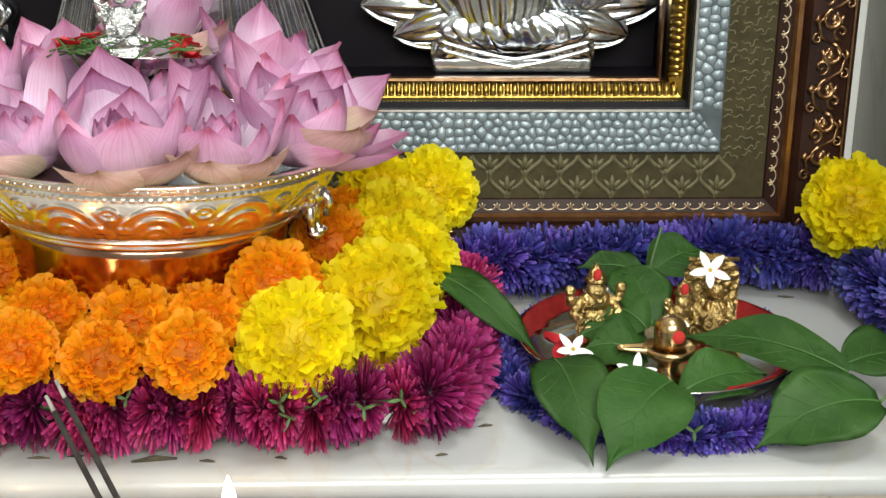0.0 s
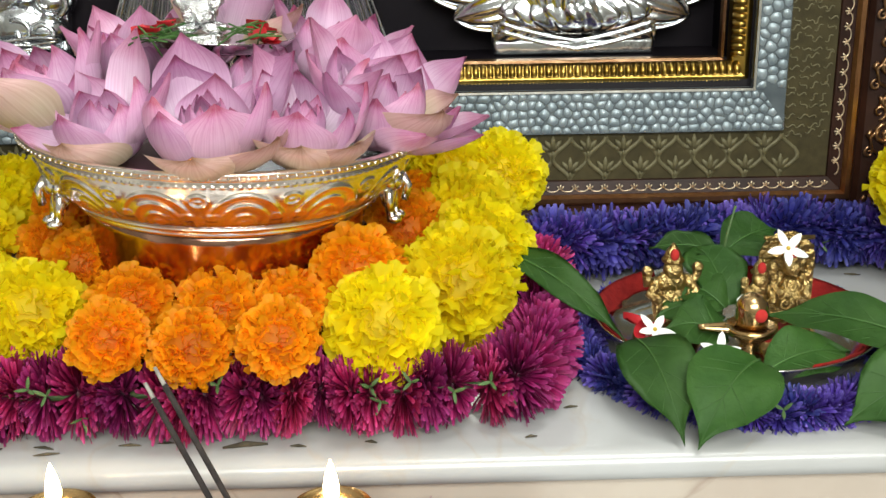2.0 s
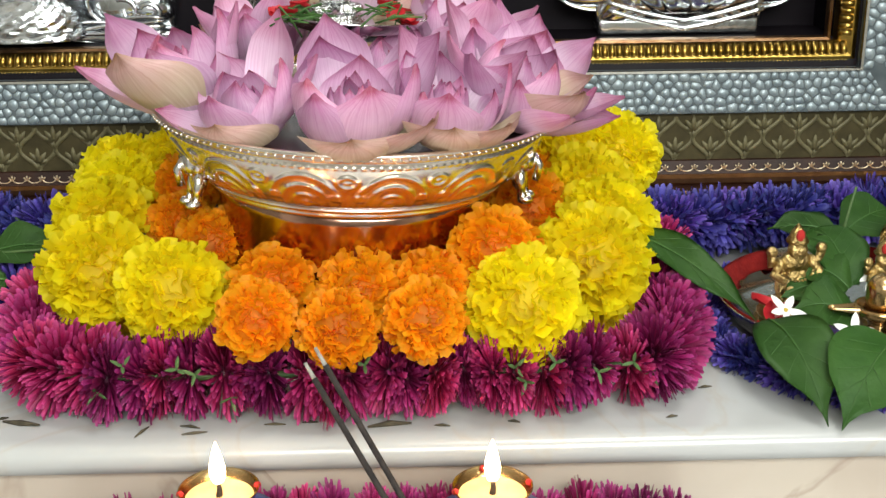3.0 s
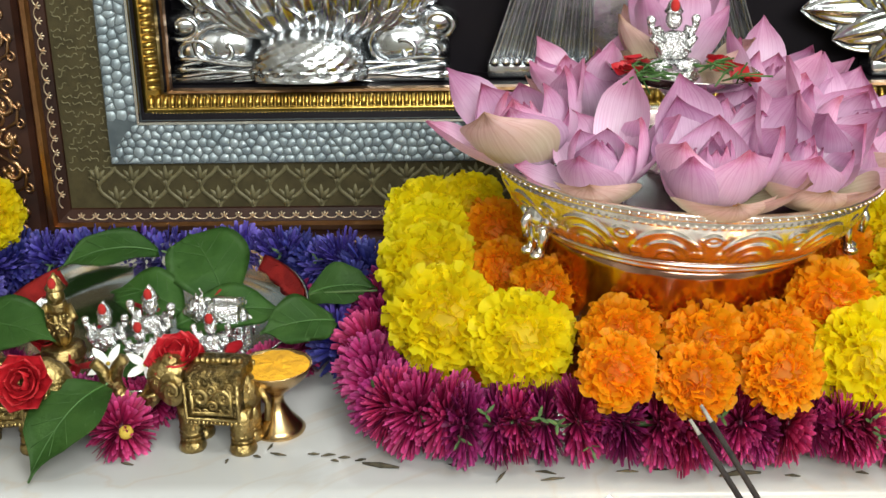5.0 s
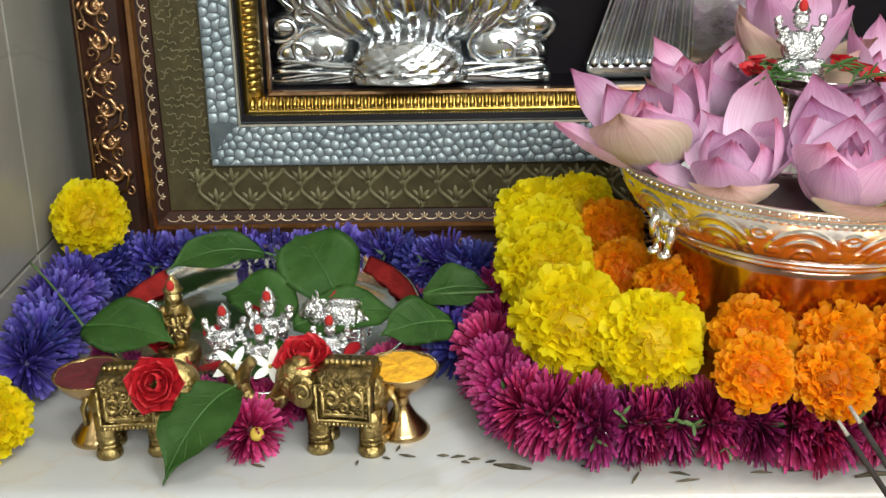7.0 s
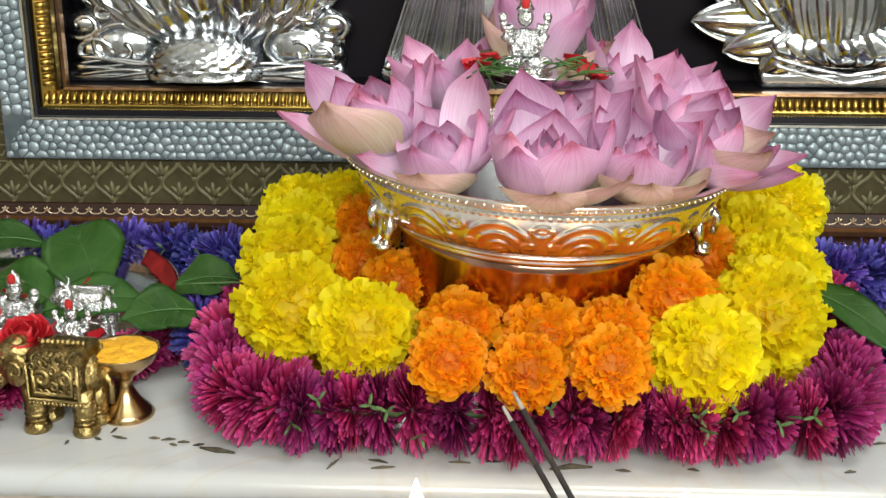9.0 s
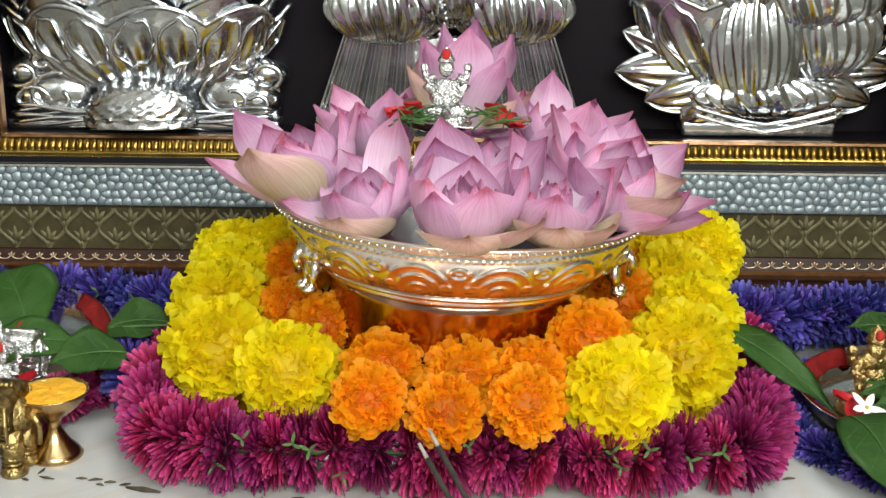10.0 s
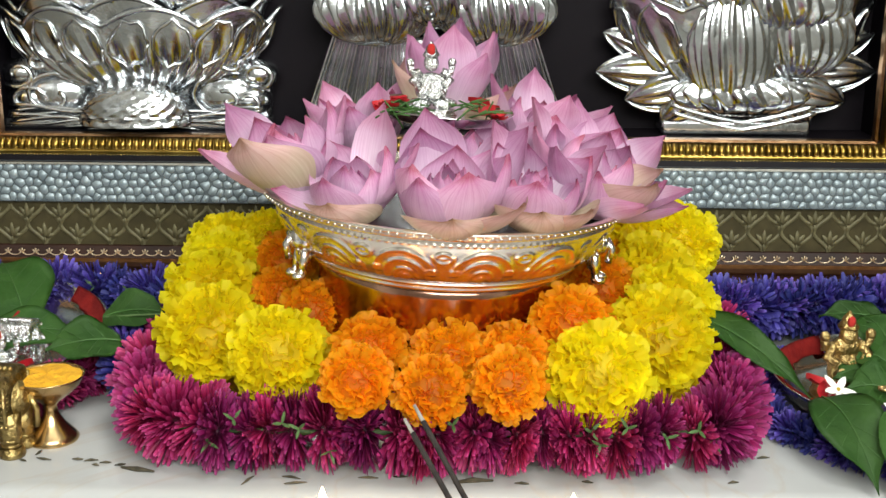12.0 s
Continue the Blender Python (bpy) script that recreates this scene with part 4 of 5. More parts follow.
part("filling", bm, "dark_disc", bowl, "dark reddish disc inside the bowl")


# ---- lotus flowers ----
def lotus_petal(name, length, width, a0, a1, cup, material, seed):
    """One petal standing out from the flower's axis: it leaves at the angle a0 and ends at a1 (degrees from the axis)."""
    rng = random.Random(seed)
    bm = bmesh.new()
    n, k = 16, 9
    r, z = 0.004, 0.0
    rows = []
    for i in range(n + 1):
        q = i / n
        a = radians(a0 + (a1 - a0) * q)
        w = width / 2 * (math.sin(math.pi * (q ** 1.25 * 0.86 + 0.07)) ** 0.75) * (1.0 if q < 0.74 else max(0.02, 1 - ((q - 0.74) / 0.26) ** 2.0))
        row = []
        for j in range(k):
            p = -1 + 2 * j / (k - 1)
            c = cup * w * p * p + 0.0007 * math.sin(5 * q * p + seed) + (0.0012 * math.sin(9 * q + seed) * abs(p) ** 3)
            row.append((r - c * math.cos(a), w * p * (1 - 0.12 * cup * p * p), z + c * math.sin(a)))
        rows.append(row)
        r += math.sin(a) * length / n
        z += math.cos(a) * length / n
    grid_faces(bm, rows, False, True)
    return finish(name, bm, material)


PETALS = {
    "core": [lotus_petal("petal", 0.048, 0.022, 34, -46, 0.75, "lotus_petal", s) for s in (1, 2)],
    "inner": [lotus_petal("petal", 0.066, 0.050, 66, -56, 0.62, "lotus_petal", s) for s in (3, 4)],
    "middle": [lotus_petal("petal", 0.074, 0.058, 70, -30, 0.52, "lotus_petal", s) for s in (5, 6)],
    "wide": [lotus_petal("petal", 0.080, 0.050, 70, 14, 0.40, "lotus_petal", s) for s in (7, 8)],
    "spear": [lotus_petal("petal", 0.082, 0.042, 44, 2, 0.45, "lotus_petal", s) for s in (11, 12)],
    "sepal": [lotus_petal("sepal", 0.070, 0.060, 74, 4, 0.46, "lotus_sepal", s) for s in (9, 10)],
}


def lotus(x, y, z, facing, size, whorls, seed, label, roll=0.0, outer=()):
    """outer: (direction, kind, lean, scale) of single outer petals."""
    rng = random.Random(seed)
    ob = thing("lotus_flower", label, "flower", "lotus flowers in the bowl", at=Matrix.Translation((x, y + 0.012, z - 0.004)) @ frame_of(facing, roll) @ Matrix.Diagonal((size, size, size, 1)))
    for kind, n, turn, lean in whorls:
        for k in range(n):
            p = part("sepal" if kind == "sepal" else "petal", PETALS[kind][k % 2], None, ob)
            p.matrix_basis = Matrix.Rotation(turn + 2 * math.pi * k / n + rng.uniform(-0.15, 0.15), 4, "Z") @ Matrix.Rotation(radians(lean + rng.uniform(-7, 7)), 4, "Y") @ Matrix.Diagonal((1, rng.uniform(0.92, 1.08), rng.uniform(0.92, 1.06), 1))
    turn_back = frame_of(facing, roll).inverted()
    for d, kind, lean, scale in outer:
        d = turn_back @ Vector(d)
        p = part("sepal" if kind == "sepal" else "petal", PETALS[kind][0], None, ob)
        p.matrix_basis = Matrix.Rotation(math.atan2(d.y, d.x), 4, "Z") @ Matrix.Rotation(radians(lean), 4, "Y") @ Matrix.Diagonal((scale, scale, scale, 1))
    return ob


BUD = (("core", 5, 0.2, 0), ("inner", 4, 0.5, 0), ("middle", 3, 1.5, 4))
CURLED = (("core", 9, 0.2, 8), ("inner", 3, 0.9, 12), ("middle", 3, -0.5, 6))
HALF = (("core", 8, 0.2, 6), ("inner", 4, 0.5, 8), ("middle", 3, 0.1, 10), ("spear", 4, 2.2, 10))
OPEN = (("core", 6, 0.2, 6), ("inner", 5, 0.5, 6), ("middle", 4, 0.1, 14), ("spear", 6, 0.6, 22), ("wide", 3, 0.3, 6))
TALL = (("core", 4, 0.2, 4), ("spear", 5, 0.5, -8), ("spear", 4, 0.1, 6))
FRONT_L, FRONT, FRONT_R, SIDE_L, SIDE_R = (-0.5, -0.85, 0), (0.05, -1, 0), (0.6, -0.8, 0), (-1, -0.1, 0), (1, -0.1, 0)
lotus(0.002, -0.082, 0.170, (0.02, -0.30, 0.95), 1.05, CURLED, 1, "pink lotus bud with beige outer petals in the bowl", 0.3,
      ((FRONT_L, "middle", 8, 0.95), ((0.35, -0.9, 0), "middle", 4, 1.0), (FRONT, "sepal", 12, 1.10), ((0.75, -0.7, 0), "sepal", 12, 1.12), ((0.8, 0.5, 0), "wide", 0, 1.05), ((-0.3, 0.9, 0), "wide", -6, 1.0)))
lotus(-0.060, -0.058, 0.168, (-0.12, -0.3, 0.95), 0.89, BUD, 2, "half-closed pink lotus bud with a browned outer petal", 0.9,
      (((-0.25, -0.95, 0), "sepal", 6, 1.12), (SIDE_L, "wide", 14, 0.95), ((0.9, -0.1, 0), "spear", 14, 1.05), ((0.6, 0.8, 0), "spear", 4, 1.15)))
lotus(-0.103, -0.022, 0.174, (-0.25, -0.1, 0.95), 1.11, BUD, 3, "pale pink lotus with a greenish outer petal at the rim", 2.0,
      (((-0.45, -0.9, 0), "sepal", -6, 1.12), (SIDE_L, "spear", 22, 0.95), ((-0.8, 0.6, 0), "spear", 10, 1.05), ((0.9, 0.2, 0), "spear", 10, 0.9)))
lotus(-0.064, 0.046, 0.190, (-0.15, 0.0, 0.98), 0.94, HALF, 4, "pink lotus standing at the back of the bowl", 0.0,
      ((SIDE_L, "sepal", 0, 0.90),))
lotus(0.000, 0.066, 0.214, (0.02, -0.06, 1.0), 1.02, TALL, 5, "tall open pink lotus behind the small silver figurine", 0.4,
      (((-1, -0.3, 0), "sepal", -4, 1.00), ((1, -0.4, 0), "sepal", 12, 1.00), ((-0.7, 0.7, 0), "sepal", 0, 1.00)))
lotus(0.068, 0.048, 0.186, (0.2, 0.0, 0.97), 1.00, HALF, 6, "pink lotus standing among the others in the bowl", 1.2,
      ((SIDE_R, "sepal", 8, 0.90),))
lotus(0.100, -0.012, 0.166, (0.38, -0.2, 0.9), 1.07, OPEN, 7, "opened pink lotus leaning over the bowl's rim", 0.2,
      ((FRONT_R, "sepal", 0, 1.10), (SIDE_R, "sepal", -6, 0.95)))
lotus(0.058, -0.066, 0.168, (0.15, -0.34, 0.92), 0.96, CURLED, 8, "half-opened pink lotus with beige outer petals", 0.5,
      ((FRONT, "sepal", 6, 1.12), (FRONT_R, "sepal", 6, 1.12), ((0.9, 0.3, 0), "spear", 10, 1.0), ((-0.9, 0.5, 0), "spear", 4, 1.0)))
lotus(0.024, -0.030, 0.182, (0.08, -0.1, 0.99), 0.81, BUD, 9, "pale pink lotus between the others", 1.0, (((0.3, 0.9, 0), "wide", 4, 1.0),))


# ---- little dish and figurine in the bowl ----
def dish(name, label, x, y, z, r, depth, material, group=""):
    bm = bmesh.new()
    lathe(bm, [(0.0001, 0.0015), (r * 0.8, 0.0015), (r * 0.9, depth * 0.35), (r, depth), (r * 1.005, depth + 0.0006), (r * 0.985, depth + 0.0008), (r * 0.88, depth * 0.35 + 0.0012), (r * 0.78, 0.0030), (0.0001, 0.0030)], 72, None, False)
    ob = part(name, bm, material)
    ob.matrix_world = Matrix.Translation((x, y, z))
    return tagged(ob, label, "dish", group)


def petal_flat(x, y, z, r, seed, name="loose_petal", material="red_petal", label="loose red rose petal", tilt=0.5):
    rng = random.Random(seed)
    bm = bmesh.new()
    rows = []
    for i in range(6):
        q = i / 5
        w = r * math.sin(math.pi * (0.1 + 0.82 * q)) ** 0.6
        rows.append([(r * 2 * (q - 0.5), w * p, 0.35 * r * p * p + 0.5 * r * (q - 0.5) ** 2) for p in (-1, -0.5, 0, 0.5, 1)])
    grid_faces(bm, rows, False, True)
    ob = part(name, bm, material)
    ob.matrix_world = Matrix.Translation((x, y, z)) @ Euler((rng.uniform(-tilt, tilt), rng.uniform(-tilt, tilt), rng.uniform(0, 6.3))).to_matrix().to_4x4()
    return tagged(ob, label, "petal", "loose petals")


def figurine(name, x, y, z, h, material, label, turn=0.0, plate=False, wide=1.0, standing=False, four=True):
    """A small cast figurine, kept as a plain shape of one mesh."""
    bm = bmesh.new()
    w = wide
    lathe(bm, [(0.30 * w, 0.0), (0.31 * w, 0.03), (0.27 * w, 0.06), (0.29 * w, 0.10), (0.24 * w, 0.12)], 20)
    if standing:
        drapery(bm, (0, 0, 0.33), (0.17 * w, 0.12, 0.25), 11, 0.09, 44, 12)
        ball(bm, (0, 0, 0.58), (0.15 * w, 0.10, 0.14), 14, 10)
    else:
        for s in (-1, 1):
            ball(bm, (s * 0.15 * w, -0.10, 0.19), (0.15 * w, 0.11, 0.075), 14, 8)
        drapery(bm, (0, -0.02, 0.38), (0.19 * w, 0.15, 0.22), 10, 0.06, 44, 12)
    for s in (-1, 1):
        tube(bm, [(s * 0.13 * w, 0, 0.6), (s * 0.22 * w, -0.05, 0.48), (s * 0.14 * w, -0.15, 0.43)], 0.055, 8)
        if four:
            tube(bm, [(s * 0.13 * w, 0.02, 0.6), (s * 0.23 * w, 0.02, 0.58), (s * 0.24 * w, -0.01, 0.68)], 0.05, 8)
            ball(bm, (s * 0.24 * w, -0.01, 0.72), 0.06, 10, 6)
        curl(bm, (s * 0.10 * w, -0.17, 0.34), (1, 0, 0), (0, 0, 1), 0.07, 1.3, s)
    ball(bm, (0, -0.02, 0.72), (0.105, 0.10, 0.12), 14, 10)
    lathe(bm, [(0.11, 0.80), (0.12, 0.82), (0.09, 0.86), (0.07, 0.92), (0.03, 0.97), (0.012, 1.0)], 16)
    for k in range(12):
        a = math.pi * (1 + k / 11)
        ball(bm, (0.12 * w * math.cos(a), -0.13, 0.52 + 0.10 * math.sin(a)), 0.018, 6, 4)
    if plate:
        rows = []
        for q in np.linspace(0, 1, 9):
            rows.append([(0.36 * w * p * (1 if q < 0.75 else math.cos((q - 0.75) * 5)), 0.14, 0.1 + 0.95 * q) for p in (-1, -0.6, -0.2, 0.2, 0.6, 1)])
        grid_faces(bm, rows)
        rows2 = [[(a, 0.20, c) for a, b, c in row] for row in rows]
        grid_faces(bm, rows2)
        for q in np.linspace(0.15, 1, 8):
            tube(bm, [(-0.33 * w, 0.13, 0.1 + 0.9 * q), (0.33 * w, 0.13, 0.1 + 0.9 * q)], 0.028, 6)
    ob = part(name, bm, material)
    ob.matrix_world = Matrix.Translation((x, y, z)) @ Matrix.Rotation(turn, 4, "Z") @ Matrix.Diagonal((h, h, h, 1))
    tagged(ob, label, "figurine")
    bm = bmesh.new()
    ball(bm, (0, 0, 0), (0.0032, 0.002, 0.0045), 10, 8)
    dab = part("powder_dab", bm, "red_powder")
    dab.matrix_world = Matrix.Translation((x, y - 0.09 * h, z + 0.90 * h))
    tagged(dab, "red kumkum dab on the figurine's crown", "powder", "kumkum dabs")
    return ob


bm = bmesh.new()
lathe(bm, [(0.03, 0.0), (0.028, 0.004), (0.012, 0.012), (0.010, 0.045), (0.02, 0.055)], 32)
ob = part("dish_stand", bm, "steel")
ob.matrix_world = Matrix.Translation((-0.003, 0.022, 0.1600)) @ Matrix.Diagonal((1, 1, 1.16, 1))
tagged(ob, "small steel stand under the dish in the bowl", "stand")
dish("offering_dish", "small steel dish with red petals above the lotus flowers", -0.003, 0.022, 0.2235, 0.054, 0.010, "steel").matrix_world = Matrix.Translation((-0.003, 0.022, 0.2235)) @ Matrix.Rotation(radians(5), 4, "Y")
figurine("silver_figurine", -0.011, 0.014, 0.2275, 0.056, "silver_cast", "small seated silver figurine on the dish among lotus flowers", 0.1, wide=1.15)
rng = random.Random(40)
for k in range(16):
    a = rng.uniform(-0.5, 3.6)
    s = -1 if k % 2 else 1
    petal_flat(-0.003 + s * rng.uniform(0.024, 0.046), 0.015 + rng.uniform(-0.03, 0.02), 0.2325 - 0.002 * s + rng.uniform(0, 0.005), 0.0065, 60 + k)
bm = bmesh.new()
for k in range(46):
    s = -1 if k % 3 else 1
    c = Vector((-0.003 + s * rng.uniform(0.018, 0.04), 0.0 + rng.uniform(-0.03, 0.02), 0.2325 + rng.uniform(0, 0.006)))
    d = Vector((rng.uniform(-1, 1), rng.uniform(-1, 0.5), rng.uniform(-0.2, 0.4))).normalized() * rng.uniform(0.008, 0.018)
    tube(bm, [c - d, c + Vector((0, 0, 0.002)), c + d], 0.0007, 4)
tagged(part("grass_blades", bm, "leaf"), "green grass blades strewn on the dish", "grass", kind="stuff")

# ---- marigolds round the bowl ----
Y, O = "yellow ruffled marigold head", "orange ruffled marigold head"
UPF = (0, -0.6, 0.8)
for x, y, z, r, f in ((-0.118, -0.078, 0.071, 0.037, (-0.05, -0.75, 0.65)), (-0.170, -0.053, 0.076, 0.041, (-0.25, -0.7, 0.7)), (-0.183, 0.012, 0.088, 0.038, (-0.4, -0.3, 0.85)),
                      (-0.183, 0.065, 0.091, 0.037, (-0.4, -0.2, 0.9)), (-0.186, 0.098, 0.099, 0.034, (-0.3, -0.5, 0.8)), (-0.150, 0.108, 0.105, 0.028, (-0.1, -0.5, 0.85)),
                      (0.108, -0.097, 0.064, 0.040, (0.05, -0.75, 0.65)), (0.159, -0.043, 0.071, 0.043, (0.3, -0.6, 0.75)), (0.178, 0.019, 0.078, 0.040, (0.4, -0.3, 0.85)),
                      (0.170, 0.067, 0.086, 0.040, (0.3, -0.4, 0.85)), (0.199, 0.112, 0.103, 0.037, (0.15, -0.75, 0.65)), (0.158, 0.109, 0.104, 0.036, (0.0, -0.6, 0.8))):
    marigold(x, y, z, r, "yellow", f, "yellow marigolds beside the bowl", Y + " set beside the silver bowl")
for x, y, z, r, f in ((-0.058, -0.123, 0.070, 0.0265, (0, -0.7, 0.7)), (-0.008, -0.124, 0.063, 0.0265, (0, -0.75, 0.65)), (0.045, -0.124, 0.068, 0.027, (0, -0.7, 0.7)),
                      (-0.052, -0.082, 0.077, 0.0285, (0, -0.45, 0.9)), (0.003, -0.087, 0.074, 0.0285, (0, -0.45, 0.9)), (0.050, -0.083, 0.074, 0.027, (0, -0.35, 0.94)),
                      (0.092, -0.056, 0.088, 0.032, (0.1, -0.5, 0.85)), (-0.099, -0.024, 0.085, 0.026, UPF), (-0.127, 0.013, 0.086, 0.025, UPF), (-0.131, 0.069, 0.096, 0.028, UPF),
                      (0.123, 0.037, 0.086, 0.030, UPF), (0.129, 0.083, 0.090, 0.028, UPF)):
    marigold(x, y, z, r, "orange", f, "orange marigolds round the foot", O + " tucked round the bowl's foot")
marigold(0.541, 0.130, 0.086, 0.041, "yellow", (-0.1, -0.9, 0.45), "corner marigolds", Y + " on the violet garland in the corner")
marigold(-0.562, 0.146, 0.086, 0.034, "yellow", (0.2, -0.9, 0.4), "corner marigolds", Y + " on the violet garland in the corner")
marigold(-0.566, -0.096, 0.024, 0.030, "yellow", (0.2, -0.5, 0.8), "corner marigolds", Y + " lying on the marble near its edge")

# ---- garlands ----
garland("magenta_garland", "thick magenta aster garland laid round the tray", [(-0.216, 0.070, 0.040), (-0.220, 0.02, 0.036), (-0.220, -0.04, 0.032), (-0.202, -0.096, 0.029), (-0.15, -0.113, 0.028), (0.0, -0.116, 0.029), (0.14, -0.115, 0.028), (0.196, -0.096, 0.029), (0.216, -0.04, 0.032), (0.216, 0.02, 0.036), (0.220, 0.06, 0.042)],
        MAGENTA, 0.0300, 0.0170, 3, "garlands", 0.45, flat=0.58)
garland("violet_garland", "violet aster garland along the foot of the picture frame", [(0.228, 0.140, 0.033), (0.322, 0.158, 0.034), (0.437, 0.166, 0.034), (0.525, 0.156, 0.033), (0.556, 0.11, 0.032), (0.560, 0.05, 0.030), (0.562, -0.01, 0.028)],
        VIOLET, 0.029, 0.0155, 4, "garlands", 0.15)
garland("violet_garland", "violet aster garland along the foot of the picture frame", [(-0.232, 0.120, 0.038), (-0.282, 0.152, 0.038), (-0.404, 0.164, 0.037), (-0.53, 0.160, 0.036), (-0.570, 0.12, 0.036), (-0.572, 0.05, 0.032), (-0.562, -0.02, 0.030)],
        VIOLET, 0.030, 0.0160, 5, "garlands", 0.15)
garland("violet_garland", "short violet garland hanging between the plate and the tray", [(-0.247, 0.100, 0.037), (-0.252, 0.049, 0.034), (-0.250, 0.009, 0.025)], VIOLET, 0.026, 0.018, 15, "garlands", 0.1)
PCX, PCY = 0.358, -0.008
garland("violet_ring_garland", "violet aster garland coiled under the steel plate", [(PCX + 0.110 * math.cos(a), PCY - 0.004 + 0.108 * math.sin(a), 0.007) for a in np.linspace(-2.7, 3.4, 15)], VIOLET, 0.0175, 0.012, 6, "garlands", 0.1)
QCX, QCY = -0.398, 0.043
garland("magenta_ring_garland", "magenta aster garland coiled under the large steel plate", [(QCX + 0.122 * math.cos(a), QCY + 0.016 + 0.115 * math.sin(a), 0.014) for a in np.linspace(-2.9, 3.2, 15)], MAGENTA, 0.020, 0.018, 7, "garlands", 0.1)
garland("magenta_garland", "magenta aster garland on the step below the shelf", [(-0.17, -0.184, -0.050), (-0.07, -0.182, -0.044), (0.03, -0.181, -0.042), (0.10, -0.182, -0.043), (0.19, -0.184, -0.050)], MAGENTA, 0.027, 0.018, 8, "garlands", 0.5, flat=0.62)


# ---- leaves ----
def leaf(base, tip, width, arch=0.012, fold=0.18, roll=0.0, seed=0, name="bilva_leaf", label="broad dark green bilva leaf", stalk=None):
    """An ovate leaf with a drawn-out tip, folded a little along its midrib and arched between base and tip."""
    rng = random.Random(seed)
    base, tip = Vector(base), Vector(tip)
    d = tip - base
    face = Vector((0, -0.42, 0.9))
    across = (Matrix.Rotation(roll * 0.5, 3, d.normalized()) @ face.cross(d).normalized())
    up = d.normalized().cross(across)
    if up.dot(face) < 0:
        up = -up
    n, k = 16, 9
    rows, mid = [], []
    for i in range(n + 1):
        q = i / n
        w = width / 2 * (math.sin(math.pi * min(1, q * 0.93 + 0.045)) ** 0.8) * (1.12 - 0.35 * q) * (1.0 if q < 0.78 else max(0.03, 1 - ((q - 0.78) / 0.22) ** 0.8 * 0.97))
        c = base + d * q + Vector((0, 0, arch * 4 * q * (1 - q)))
        row = []
        for j in range(k):
            p = -1 + 2 * j / (k - 1)
            h = fold * w * (abs(p) ** 1.3) + 0.0021 * math.sin(11 * q + 3 * p + seed) * abs(p) - 0.0009 * abs(math.sin(8 * math.pi * q - abs(p) * 3)) * (1 - abs(p))
            row.append(c + across * (w * p) + up * h)
        rows.append(row)
        mid.append(c + up * 0.0004)
    bm = bmesh.new()
    grid_faces(bm, rows)
    bmesh.ops.solidify(bm, geom=bm.faces[:], thickness=0.0005)
    blade = tagged(part(name, bm, "leaf"), label, "leaf", "green leaves")
    bm = bmesh.new()
    tube(bm, mid, 0.0007, 5, lambda q: 1.2 - q)
    for q in (0.2, 0.36, 0.52, 0.68):
        i = int(q * n)
        for s in (0, -1):
            a, b = rows[i][4], rows[min(n, i + 3)][1 if s else 7]
            tube(bm, [a + up * 0.0003, (a + b) / 2 + up * 0.0005, b + up * 0.0004], 0.0002, 4)
    part("midrib", bm, "leaf_rib", blade, "paler midrib and veins")
    if stalk:
        bm = bmesh.new()
        tube(bm, smooth_path([base, *stalk], 0.006), 0.001, 6)
        part("stalk", bm, "stem", blade)
    return blade


# leaves round the steel plate with the lingam
HANG, BILVA = "broad green bilva leaf hanging over the plate's edge", "green bilva leaf lying on the plate"
leaf((0.190, 0.016, 0.074), (0.270, -0.060, 0.034), 0.028, 0.010, 0.3, 0.5, 1, label="narrow curled green leaf reaching to the plate")
leaf((0.276, -0.066, 0.038), (0.292, -0.153, 0.004), 0.052, 0.014, 0.2, 0.2, 2, label=HANG)
leaf((0.350, -0.100, 0.036), (0.299, -0.158, 0.004), 0.062, 0.012, 0.12, -0.1, 3, label=HANG)
leaf((0.480, -0.116, 0.028), (0.396, -0.134, 0.005), 0.060, 0.012, 0.16, -0.2, 4, label="broad green bilva leaf lying across the garland", stalk=[(0.51, -0.09, 0.036), (0.54, -0.085, 0.034)])
leaf((0.468, -0.088, 0.036), (0.374, -0.026, 0.036), 0.048, 0.010, 0.12, 0.0, 5, label="long green bilva leaf lying across the plate")
leaf((0.468, -0.080, 0.038), (0.535, -0.050, 0.030), 0.048, 0.006, 0.12, 0.0, 6, label="green bilva leaf beside the violet garland")
leaf((0.358, -0.094, 0.026), (0.420, -0.070, 0.026), 0.046, 0.007, 0.12, 0.0, 7, label=BILVA)
leaf((0.356, 0.000, 0.034), (0.340, 0.050, 0.062), 0.050, 0.010, 0.12, 0.1, 8, label=BILVA)
leaf((0.356, 0.044, 0.060), (0.308, 0.060, 0.058), 0.036, 0.004, 0.15, 0.2, 9, label=BILVA)
leaf((0.360, 0.040, 0.060), (0.408, 0.070, 0.068), 0.044, 0.006, 0.15, 0.3, 10, label=BILVA, stalk=[(0.362, 0.04, 0.075), (0.368, 0.045, 0.095)])
leaf((0.350, -0.004, 0.030), (0.300, -0.014, 0.032), 0.050, 0.008, 0.12, 0.0, 11, label=BILVA)
leaf((0.344, -0.046, 0.029), (0.300, -0.040, 0.032), 0.050, 0.008, 0.12, 0.0, 12, label=BILVA)
leaf((0.350, -0.010, 0.036), (0.322, 0.012, 0.044), 0.044, 0.006, 0.12, 0.2, 13, label=BILVA)
